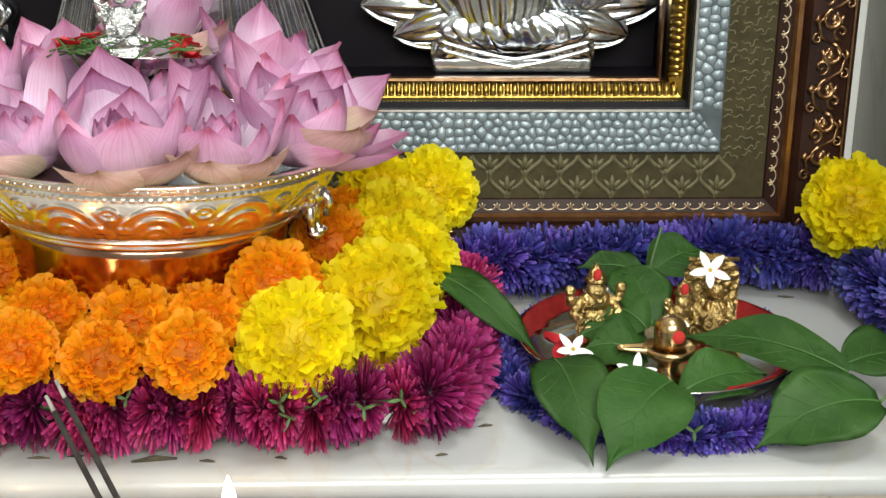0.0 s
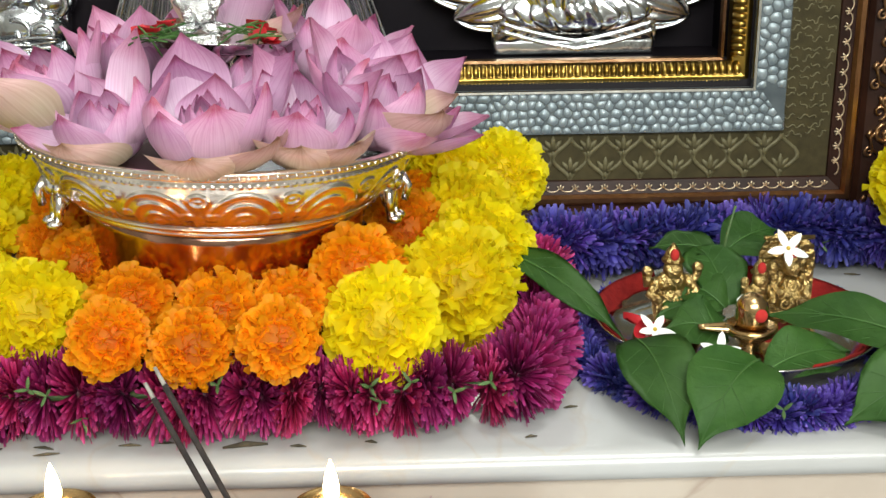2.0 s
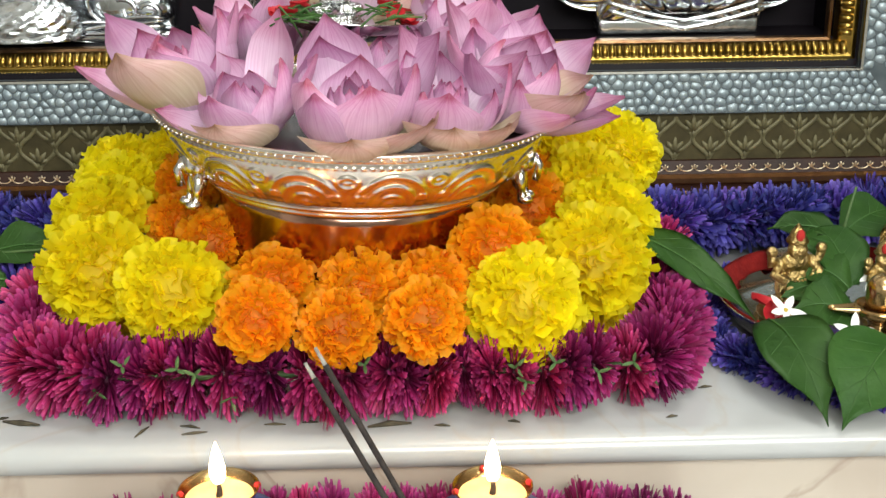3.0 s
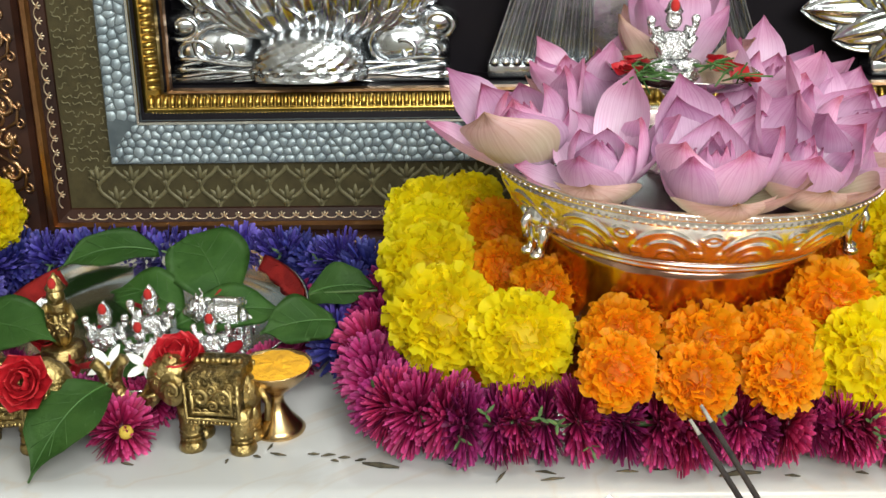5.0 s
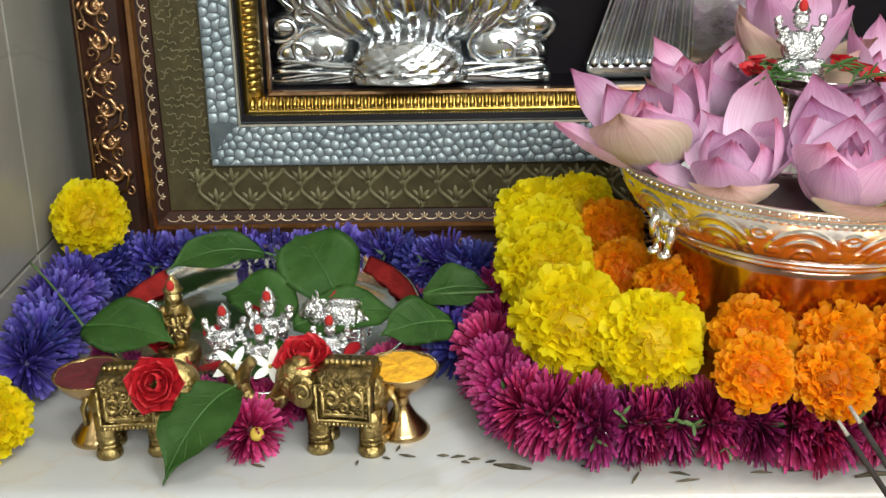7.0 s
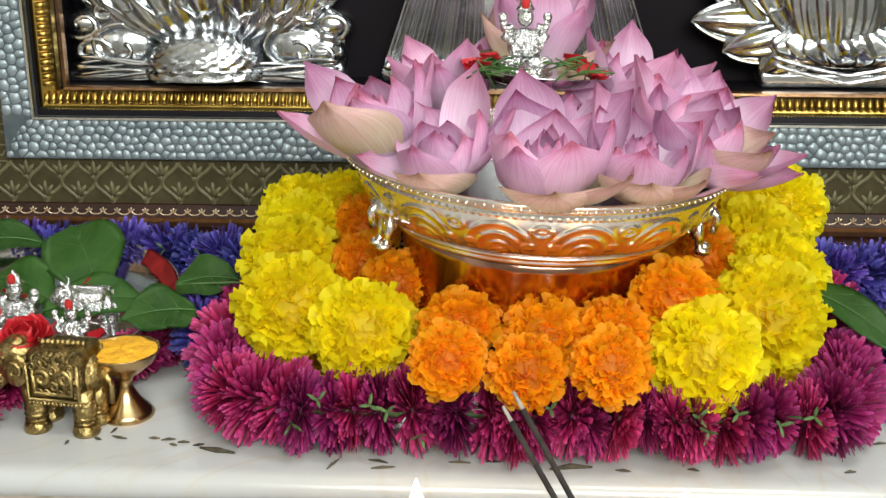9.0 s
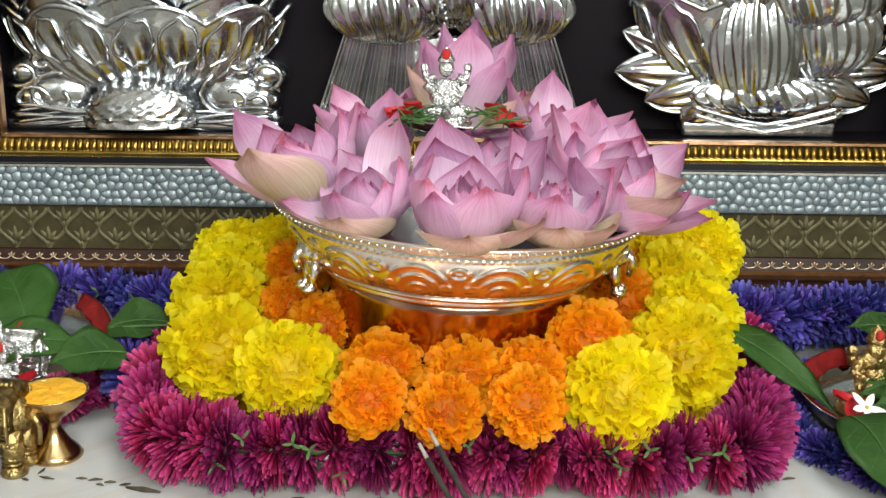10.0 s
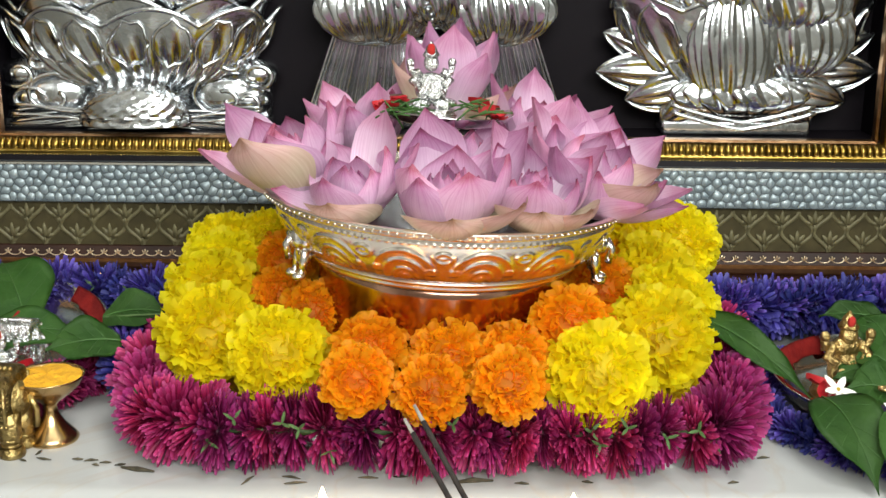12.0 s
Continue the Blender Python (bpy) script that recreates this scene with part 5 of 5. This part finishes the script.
# leaves round the large plate
leaf((-0.412, 0.126, 0.060), (-0.490, 0.100, 0.054), 0.050, 0.010, 0.15, 0.2, 21)
leaf((-0.340, 0.046, 0.046), (-0.384, 0.116, 0.080), 0.070, 0.010, 0.10, -0.1, 22)
leaf((-0.373, 0.032, 0.044), (-0.436, 0.062, 0.050), 0.052, 0.010, 0.12, 0.1, 23)
leaf((-0.372, 0.010, 0.044), (-0.290, 0.030, 0.046), 0.050, 0.008, 0.12, 0.0, 24)
leaf((-0.252, 0.004, 0.050), (-0.304, -0.020, 0.050), 0.052, 0.004, 0.12, 0.0, 25)
leaf((-0.275, 0.036, 0.058), (-0.222, 0.036, 0.062), 0.042, 0.005, 0.15, 0.2, 26, stalk=[(-0.250, 0.03, 0.062), (-0.221, 0.02, 0.067)])
leaf((-0.528, 0.002, 0.050), (-0.455, -0.016, 0.044), 0.058, 0.006, 0.10, -0.1, 27, stalk=[(-0.565, 0.05, 0.062), (-0.592, 0.08, 0.071)])
leaf((-0.398, -0.088, 0.044), (-0.437, -0.146, 0.004), 0.056, 0.012, 0.14, 0.2, 28, label="green leaf leaning from the plate onto the marble", stalk=[(-0.392, -0.06, 0.05)])
leaf((-0.422, -0.021, 0.029), (-0.361, -0.031, 0.032), 0.046, 0.004, 0.1, 0.0, 29)


# ---- steel plates ----
def red_rim_patch(cx, cy, z, r0, r1, a0, a1, z1, label):
    """A thin uneven red strip on a plate's inner slope: smeared powder and painted reflection."""
    bm = bmesh.new()
    rows = []
    for i, q in enumerate(np.linspace(0, 1, 8)):
        row = []
        for j, a in enumerate(np.linspace(a0, a1, 26)):
            edge = 0.003 * math.sin(9 * a) + 0.002 * math.sin(23 * a + 1)
            r = r0 + (r1 - r0) * q + (edge if i == 0 else 0)
            row.append((cx + r * math.cos(a), cy + r * math.sin(a), z + (z1 - z) * q ** 1.3 + 0.0012))
        rows.append(row)
    grid_faces(bm, rows)
    bmesh.ops.solidify(bm, geom=bm.faces[:], thickness=0.0004)
    return tagged(part("kumkum_and_reflection", bm, "red_powder"), label, "powder", "kumkum smears")


dish("steel_plate", "round steel plate with a raised rim on violet flowers", PCX, PCY, 0.008, 0.101, 0.023, "steel", "steel plates")
# Reddish reflection inside the smaller plate's rim, put in as two red strips.
red_rim_patch(PCX, PCY, 0.0190, 0.0895, 0.0992, 2.0, 3.9, 0.0322, "red kumkum and painted red reflection inside the plate's rim")
red_rim_patch(PCX, PCY, 0.0190, 0.0895, 0.0992, -1.3, 1.4, 0.0322, "red kumkum and painted red reflection inside the plate's rim")
TILT = Matrix.Translation((QCX, QCY, 0.022)) @ Matrix.Rotation(radians(5.0), 4, "X")
dish("steel_plate", "large round steel plate with a raised rim on magenta flowers", 0, 0, 0, 0.121, 0.022, "steel", "steel plates").matrix_world = TILT
red_rim_patch(0, 0, 0.0108, 0.1075, 0.1185, 2.5, 3.6, 0.0228, "red kumkum and painted red reflection inside the plate's rim").matrix_world = TILT
red_rim_patch(0, 0, 0.0108, 0.1075, 0.1185, -0.2, 0.9, 0.0228, "red kumkum and painted red reflection inside the plate's rim").matrix_world = TILT

# lingam
lg = thing("brass_lingam", "small polished brass lingam on a spouted stand with a red dab", "lingam", at=Matrix.Translation((0.357, -0.053, 0.0112)) @ Matrix.Scale(1.08, 4))
bm = bmesh.new()
lathe(bm, [(0.0125, 0.0), (0.013, 0.002), (0.0105, 0.004), (0.0085, 0.009), (0.0062, 0.014), (0.0085, 0.018), (0.0155, 0.0225), (0.0168, 0.025), (0.0165, 0.0275), (0.0145, 0.028), (0.0138, 0.0265), (0.0001, 0.0262)], 48, None, False)
part("stand", bm, "brass_bright", lg)
bm = bmesh.new()
rows = []
for q in np.linspace(0, 1, 6):
    w = 0.0062 * (1 - 0.55 * q)
    x = -0.013 - 0.020 * q
    rows.append([(x, -w, 0.0275), (x, -w, 0.0235 + 0.002 * q), (x, w, 0.0235 + 0.002 * q), (x, w, 0.0275), (x, w * 0.6, 0.0277), (x, w * 0.5, 0.0262), (x, -w * 0.5, 0.0262), (x, -w * 0.6, 0.0277)])
vs = grid_faces(bm, rows, True)
bm.faces.new(vs[-1])
part("spout", bm, "brass_bright", lg)
bm = bmesh.new()
lathe(bm, [(0.0095, 0.026), (0.0102, 0.030)] + [(0.0102 * math.cos(q), 0.0385 + 0.0102 * math.sin(q)) for q in np.linspace(0, 1.56, 9)], 36)
part("dome", bm, "brass_bright", lg)
bm = bmesh.new()
ball(bm, (0.003, -0.0098, 0.037), (0.0042, 0.0016, 0.0045), 12, 8)
part("dab", bm, "red_powder", lg, "red kumkum dab")

figurine("brass_figurine", 0.314, 0.004, 0.0112, 0.070, "brass_cast", "small cast brass figurine standing on the plate", 0.2, standing=True, wide=1.15)
figurine("brass_figurine", 0.403, 0.014, 0.0112, 0.066, "brass_cast", "small cast brass figurine with a back plate, among leaves", 0.0, plate=True, wide=0.85)
figurine("brass_figurine", 0.378, 0.006, 0.0112, 0.056, "brass_cast", "small cast brass figurine beside a taller one", 0.3, standing=True, wide=0.9)
figurine("brass_figurine", -0.460, 0.010, 0.0215, 0.066, "brass_old", "slender brass figurine standing on the large plate", 0.0, standing=True, wide=0.85, four=False)
for x, y, h, t in ((-0.420, -0.006, 0.054, 0.1), (-0.388, 0.004, 0.062, -0.2), (-0.341, -0.012, 0.048, 0.0), (-0.392, -0.018, 0.044, 0.3)):
    figurine("silver_figurine", x, y, 0.0245 + 0.087 * (y - QCY), h * 0.95, "silver_cast", "tiny seated silver figurine on the large plate", t, wide=1.15)


# ---- beasts in brass and silver ----
def beast(name, x, y, z, s, face, material, label, trunk=True):
    """A small cast elephant (or cow) with a patterned cloth, kept as one mesh. face: 1 looks along +x, -1 along -x."""
    bm = bmesh.new()
    ball(bm, (0, 0, 0.60), (0.46, 0.27, 0.30), 24, 14)
    for px in (-0.27, 0.27):
        for py in (-0.14, 0.14):
            tube(bm, [(px, py, 0.5), (px, py, 0.25), (px, py, 0.10)], 0.115, 12, lambda q: 1.1 - 0.2 * q)
            for zz in (0.26, 0.20, 0.14):
                vs = lathe(bm, [(0.10, zz - 0.02), (0.125, zz), (0.10, zz + 0.02)], 14, None, False)
                bmesh.ops.translate(bm, vec=(px, py, 0), verts=[v for r in vs for v in r])
            vs = lathe(bm, [(0.135, 0.0), (0.145, 0.03), (0.13, 0.09), (0.10, 0.12)], 14)
            bmesh.ops.translate(bm, vec=(px, py, 0), verts=[v for r in vs for v in r])
    old = set(bm.faces)
    box(bm, -0.33, 0.28, -0.285, 0.285, 0.36, 0.93, 0.10)
    cloth = [f for f in bm.faces if f not in old]
    for f in cloth:
        f.material_index = 1
    for sy in (-1, 1):
        yy = sy * 0.288
        for w in (0.0, 0.07):
            tube(bm, [(-0.30 + w, yy, 0.82 - w), (-0.30 + w, yy, 0.42 + w), (0.25 - w, yy, 0.42 + w), (0.25 - w, yy, 0.82 - w)], 0.022, 6)
        for cx, cz, r in ((-0.15, 0.66, 0.10), (0.09, 0.66, 0.10), (-0.03, 0.57, 0.06), (-0.18, 0.50, 0.045), (0.13, 0.50, 0.045), (-0.03, 0.74, 0.06), (-0.10, 0.50, 0.04), (0.05, 0.50, 0.04), (-0.22, 0.78, 0.05), (0.19, 0.78, 0.05)):
            curl(bm, (cx, yy, cz), (1, 0, 0), (0, 0, 1), r, 1.4, sy)
        for k in range(14):
            ball(bm, (-0.30 + k * 0.042, yy, 0.385), 0.024, 6, 4)
    for k in range(9):
        ball(bm, (-0.25 + k * 0.055, 0.0, 0.94), 0.035, 8, 5)
    ball(bm, (0.50, 0, 0.72), (0.24, 0.20, 0.25), 20, 14)
    for sy in (-1, 1):
        ball(bm, (0.64, sy * 0.15, 0.78), 0.03, 8, 6)
        curl(bm, (0.58, sy * 0.18, 0.76), (1, 0, 0), (0, 0, 1), 0.07, 1.1, sy)
    ball(bm, (0.47, 0, 0.92), (0.12, 0.12, 0.08), 12, 8)
    for sy in (-1, 1):
        ball(bm, (0.40, sy * 0.22, 0.70), (0.15, 0.045, 0.19), 14, 8)
        curl(bm, (0.40, sy * 0.262, 0.70), (1, 0, 0), (0, 0, 1), 0.11, 1.2, sy)
        if trunk:
            tube(bm, [(0.60, sy * 0.12, 0.60), (0.70, sy * 0.14, 0.55), (0.78, sy * 0.13, 0.57)], 0.03, 8, lambda q: 1.1 - 0.7 * q)
    if trunk:
        tube(bm, smooth_path([(0.62, 0, 0.68), (0.74, 0, 0.48), (0.88, 0, 0.40), (1.02, 0, 0.46), (1.10, 0, 0.62), (1.06, 0, 0.80), (0.97, 0, 0.92)], 0.04), 0.105, 12, lambda q: 1.1 - 0.5 * q)
    else:
        ball(bm, (0.66, 0, 0.68), (0.14, 0.12, 0.11), 12, 8)
        for sy in (-1, 1):
            tube(bm, [(0.45, sy * 0.08, 0.92), (0.45, sy * 0.14, 1.02), (0.48, sy * 0.10, 1.10)], 0.035, 8, lambda q: 1 - 0.7 * q)
    tube(bm, [(-0.44, 0, 0.66), (-0.52, 0, 0.5), (-0.50, 0, 0.3)], 0.035, 8)
    ob = part(name, bm, material)
    ob.data.materials.append(M["brass_dark" if trunk else "silver_cast"])
    ob.matrix_world = Matrix.Translation((x, y, z)) @ Matrix.Rotation(0.0 if face > 0 else math.pi, 4, "Z") @ Matrix.Rotation(0.12 * face, 4, "Z") @ Matrix.Diagonal((s, s, s, 1))
    return tagged(ob, label, "figurine", "brass elephants" if trunk else "")


beast("brass_elephant", -0.322, -0.088, 0.0, 0.066, -1, "brass_old", "brass elephant figurine with a patterned cloth and raised trunk")
beast("brass_elephant", -0.468, -0.090, 0.0, 0.064, 1, "brass_old", "brass elephant figurine with a rose resting on its head")
beast("silver_cow", -0.336, 0.016, 0.0225, 0.042, -1, "silver_cast", "tiny silver cow figurine on the large plate", False)


# ---- powder cups ----
def cup(x, y, powder, label):
    ob = thing("powder_cup", label, "cup", "powder cups", at=Matrix.Translation((x, y, 0)))
    bm = bmesh.new()
    lathe(bm, [(0.0185, 0.0), (0.019, 0.0015), (0.0165, 0.005), (0.010, 0.0125), (0.0055, 0.021), (0.0048, 0.0265), (0.0065, 0.0295), (0.015, 0.036), (0.0225, 0.043), (0.0255, 0.049), (0.0262, 0.0502), (0.0255, 0.0506), (0.0235, 0.0485), (0.015, 0.0385), (0.0001, 0.036)], 64, None, False)
    part("goblet", bm, "brass_bright", ob, "polished brass goblet")
    bm = bmesh.new()
    rng = random.Random(int(x * -1000))
    lathe(bm, [(0.0242, 0.0492), (0.021, 0.0500), (0.015, 0.0505), (0.008, 0.0512), (0.0001, 0.0514)], 48, lambda a, i, r, z: (r, z + 0.0006 * math.sin(5 * a + i) + 0.0004 * math.sin(11 * a + 2 * i)), False)
    part("powder", bm, powder, ob, "heaped loose powder")


cup(-0.286, -0.070, "turmeric", "brass goblet heaped with yellow turmeric powder")
cup(-0.499, -0.076, "maroon_powder", "brass goblet heaped with dark red kumkum powder")

# ---- roses, white blossoms, a magenta aster ----
ROSE = [lotus_petal("petal", l, w, a0, a1, 0.55, "red_petal", s) for l, w, a0, a1, s in ((0.014, 0.012, 25, -25, 1), (0.016, 0.017, 50, -20, 2), (0.018, 0.021, 75, 0, 3), (0.019, 0.024, 88, 40, 4))]


def rose(x, y, z, facing, size, label):
    rng = random.Random(int(abs(x) * 999))
    ob = thing("rose", label, "flower", "red roses", at=Matrix.Translation((x, y, z)) @ frame_of(facing) @ Matrix.Diagonal((size, size, size, 1)))
    for kind, n in ((0, 4), (1, 5), (2, 6), (3, 6)):
        for k in range(n):
            p = part("petal", ROSE[kind], None, ob)
            p.matrix_basis = Matrix.Translation((0, 0, -0.001 * kind)) @ Matrix.Rotation(2 * math.pi * k / n + kind * 0.7 + rng.uniform(-0.2, 0.2), 4, "Z") @ Matrix.Rotation(rng.uniform(-0.12, 0.15), 4, "Y")


rose(-0.446, -0.107, 0.056, (0.1, -0.85, 0.5), 1.0, "red rose resting on the brass elephant")
rose(-0.351, -0.075, 0.057, (0.05, -0.45, 0.9), 1.05, "red rose resting against the brass elephant's trunk")
rose(-0.474, 0.019, 0.030, (0.1, -0.5, 0.9), 0.7, "small red rose on the large plate")
bm = bmesh.new()
tongue(bm, (0.05, 0, 0), (1, 0, 0.15), (0, 1, 0), (0, 0, 1), 1.0, 0.42, 0.05, 0.0, 5, 7)
WHITE = finish("petal", bm, "white_petal")


def blossom(x, y, z, facing, r, label, stem=None):
    ob = thing("white_blossom", label, "flower", "white blossoms", at=Matrix.Translation((x, y, z)) @ frame_of(facing, x * 50))
    for k in range(5):
        p = part("petal", WHITE, None, ob)
        p.matrix_basis = Matrix.Rotation(2 * math.pi * k / 5, 4, "Z") @ Matrix.Rotation(0.12 * (-1) ** k, 4, "Y") @ Matrix.Diagonal((r, r, r, 1))
    bm = bmesh.new()
    tube(bm, [(0, 0, 0.001), (0.001, 0, -0.006), (0.002, 0.001, -0.013)], 0.0009, 6)
    part("tube", bm, "white_petal", ob)
    bm = bmesh.new()
    ball(bm, (0, 0, 0.0008), 0.0016, 8, 6)
    part("centre", bm, "seed", ob)


blossom(0.393, -0.007, 0.079, (0, -0.8, 0.6), 0.0145, "white five-petalled blossom on the brass figurine")
blossom(0.291, -0.054, 0.039, (0.2, -0.6, 0.75), 0.0135, "white five-petalled blossom on the leaves")
blossom(0.330, -0.080, 0.033, (0, -0.7, 0.7), 0.0135, "white five-petalled blossom beside the lingam")
blossom(0.371, 0.005, 0.038, (-0.3, -0.6, 0.7), 0.014, "white five-petalled blossom behind the lingam")
blossom(-0.404, -0.059, 0.046, (0, -0.7, 0.7), 0.015, "white five-petalled blossom on the large plate's edge")
blossom(-0.378, -0.059, 0.045, (0.2, -0.7, 0.7), 0.015, "white five-petalled blossom on the large plate's edge")
fl = thing("magenta_aster", "single magenta aster lying on the marble by the elephants", "flower", at=Matrix.Translation((-0.387, -0.100, 0.018)) @ frame_of((0.45, -0.75, 0.2)))
head = part("head", MAGENTA[0], None, fl)
head.matrix_basis = Matrix.Diagonal((0.025, 0.025, 0.020, 1))
bm = bmesh.new()
ball(bm, (0, 0, 0.013), (0.005, 0.005, 0.004), 12, 8)
part("centre", bm, "seed", fl, "yellow centre")
rng = random.Random(77)
for k, (x, y, z) in enumerate(((-0.447, -0.005, 0.020), (-0.427, -0.024, 0.026), (-0.402, -0.014, 0.021), (-0.356, -0.010, 0.033), (-0.363, -0.028, 0.024), (-0.328, -0.005, 0.029), (-0.310, -0.018, 0.027), (-0.435, 0.023, 0.031), (-0.396, 0.018, 0.053), (-0.346, 0.039, 0.055),
                           (-0.326, 0.070, 0.030), (0.281, -0.034, 0.036), (0.287, -0.046, 0.032), (0.296, -0.031, 0.030), (0.367, -0.023, 0.021), (0.396, -0.020, 0.023), (0.379, -0.028, 0.021))):
    petal_flat(x, y, z, 0.009, 200 + k, tilt=0.7)

# ---- lamps and incense below the shelf ----
STEP_Z = -0.062
for x, y in ((-0.072, -0.216), (0.081, -0.220)):
    ob = thing("oil_lamp", "lit brass oil lamp with melted ghee on a blue stand", "lamp", "oil lamps", at=Matrix.Translation((x, y, -0.011)))
    bm = bmesh.new()
    lathe(bm, [(0.010, 0.002), (0.018, 0.006), (0.020, 0.013), (0.0222, 0.0185), (0.0228, 0.019), (0.0222, 0.0194), (0.0195, 0.0135), (0.014, 0.008), (0.0001, 0.0075)], 56, None, False)
    cp = part("cup", bm, "brass_bright", ob, "shallow polished brass cup")
    for k in range(4):
        bm = bmesh.new()
        a = 0.2 + k * math.pi / 2
        ball(bm, (0.0214 * math.cos(a), 0.0214 * math.sin(a), 0.018), (0.0022, 0.0022, 0.0018), 10, 6)
        part("dab", bm, "red_powder", cp, "red kumkum dab")
    bm = bmesh.new()
    lathe(bm, [(0.0192, 0.0135), (0.012, 0.0138), (0.0001, 0.0138)], 40, None, False)
    part("ghee", bm, "wax", ob, "melted golden ghee")
    bm = bmesh.new()
    tube(bm, [(0, 0, 0.013), (0.0005, 0, 0.018), (0, 0, 0.0235)], 0.0016, 8, lambda q: 1.3 - 0.6 * q)
    part("wick", bm, "incense", ob, "charred wick")
    bm = bmesh.new()
    lathe(bm, [(0.0001, 0.0215), (0.0030, 0.0235), (0.0043, 0.027), (0.0045, 0.031), (0.0036, 0.0365), (0.0022, 0.042), (0.0008, 0.0465), (0.0001, 0.048)], 20, None, False)
    part("flame", bm, "flame", ob, "bright steady flame")
    bm = bmesh.new()
    lathe(bm, [(0.030, STEP_Z + 0.011), (0.031, STEP_Z + 0.014), (0.014, STEP_Z + 0.024), (0.012, STEP_Z + 0.036), (0.022, -0.012), (0.034, -0.006), (0.035, -0.003), (0.028, 0.0), (0.010, 0.0018)], 48)
    part("stand", bm, "blue", ob, "dark blue enamelled stand")
for tip, lower in (((-0.017, -0.186, 0.079), (0.027, -0.225, 0.012)), ((-0.023, -0.187, 0.070), (0.017, -0.225, 0.013))):
    tip, lower = Vector(tip), Vector(lower)
    d = lower - tip
    end = tip + d * ((tip.z - STEP_Z) / -d.z)
    ob = thing("incense_stick", "slanting black incense stick with an ashen tip", "incense", "incense sticks")
    bm = bmesh.new()
    tube(bm, [tip + d * 0.13 + (end - tip) * q * 0.92 for q in np.linspace(0, 0.97, 12)], 0.0018, 8)
    tube(bm, [end - (end - tip) * 0.06, end], 0.001, 6)
    part("stick", bm, "incense", ob)
    bm = bmesh.new()
    tube(bm, [tip, tip + d * 0.07, tip + d * 0.14], 0.0014, 8, lambda q: 0.75 + 0.25 * q)
    part("ash_tip", bm, "ash", ob, "pale grey ash")

# ---- dried bits on the marble ----
BITS = ((-0.247, -0.108, 5), (-0.236, -0.111, 4), (-0.257, -0.106, 4), (-0.211, -0.121, 13), (-0.132, -0.136, 10), (-0.103, -0.131, 7), (-0.099, -0.139, 8), (-0.050, -0.130, 7), (-0.028, -0.128, 5), (0.022, -0.134, 14),
        (-0.314, -0.115, 4), (-0.281, -0.106, 6), (-0.295, -0.109, 3), (-0.161, -0.122, 6), (0.055, -0.136, 5), (0.100, -0.133, 4), (0.230, -0.091, 5), (0.441, -0.093, 8), (0.430, -0.118, 5), (-0.288, -0.096, 6), (-0.225, -0.114, 4), (-0.242, -0.115, 3),
        (-0.380, -0.118, 5), (0.360, 0.158, 9), (0.500, 0.147, 7), (0.200, -0.131, 4))
for k, (x, y, l) in enumerate(BITS):
    rng = random.Random(500 + k)
    a = rng.uniform(-0.5, 0.5) + (1.3 if k in (4, 10, 19) else 0)
    d = Vector((math.cos(a), math.sin(a) * 0.7, 0)) * l * 0.001
    bend = Vector((-d.y, d.x, 0)) * rng.uniform(-0.15, 0.15)
    bm = bmesh.new()
    tube(bm, [Vector((x, y, 0.0011)) - d, Vector((x, y, 0.0014)) + bend, Vector((x, y, 0.0010)) + d], 0.0007 if l < 12 else 0.0014, 6, lambda q: 0.5 + math.sin(math.pi * q))
    tagged(part("dried_bit", bm, "dry_bit"), "dark dried flower scrap lying on the white marble", "scrap", "dried scraps")
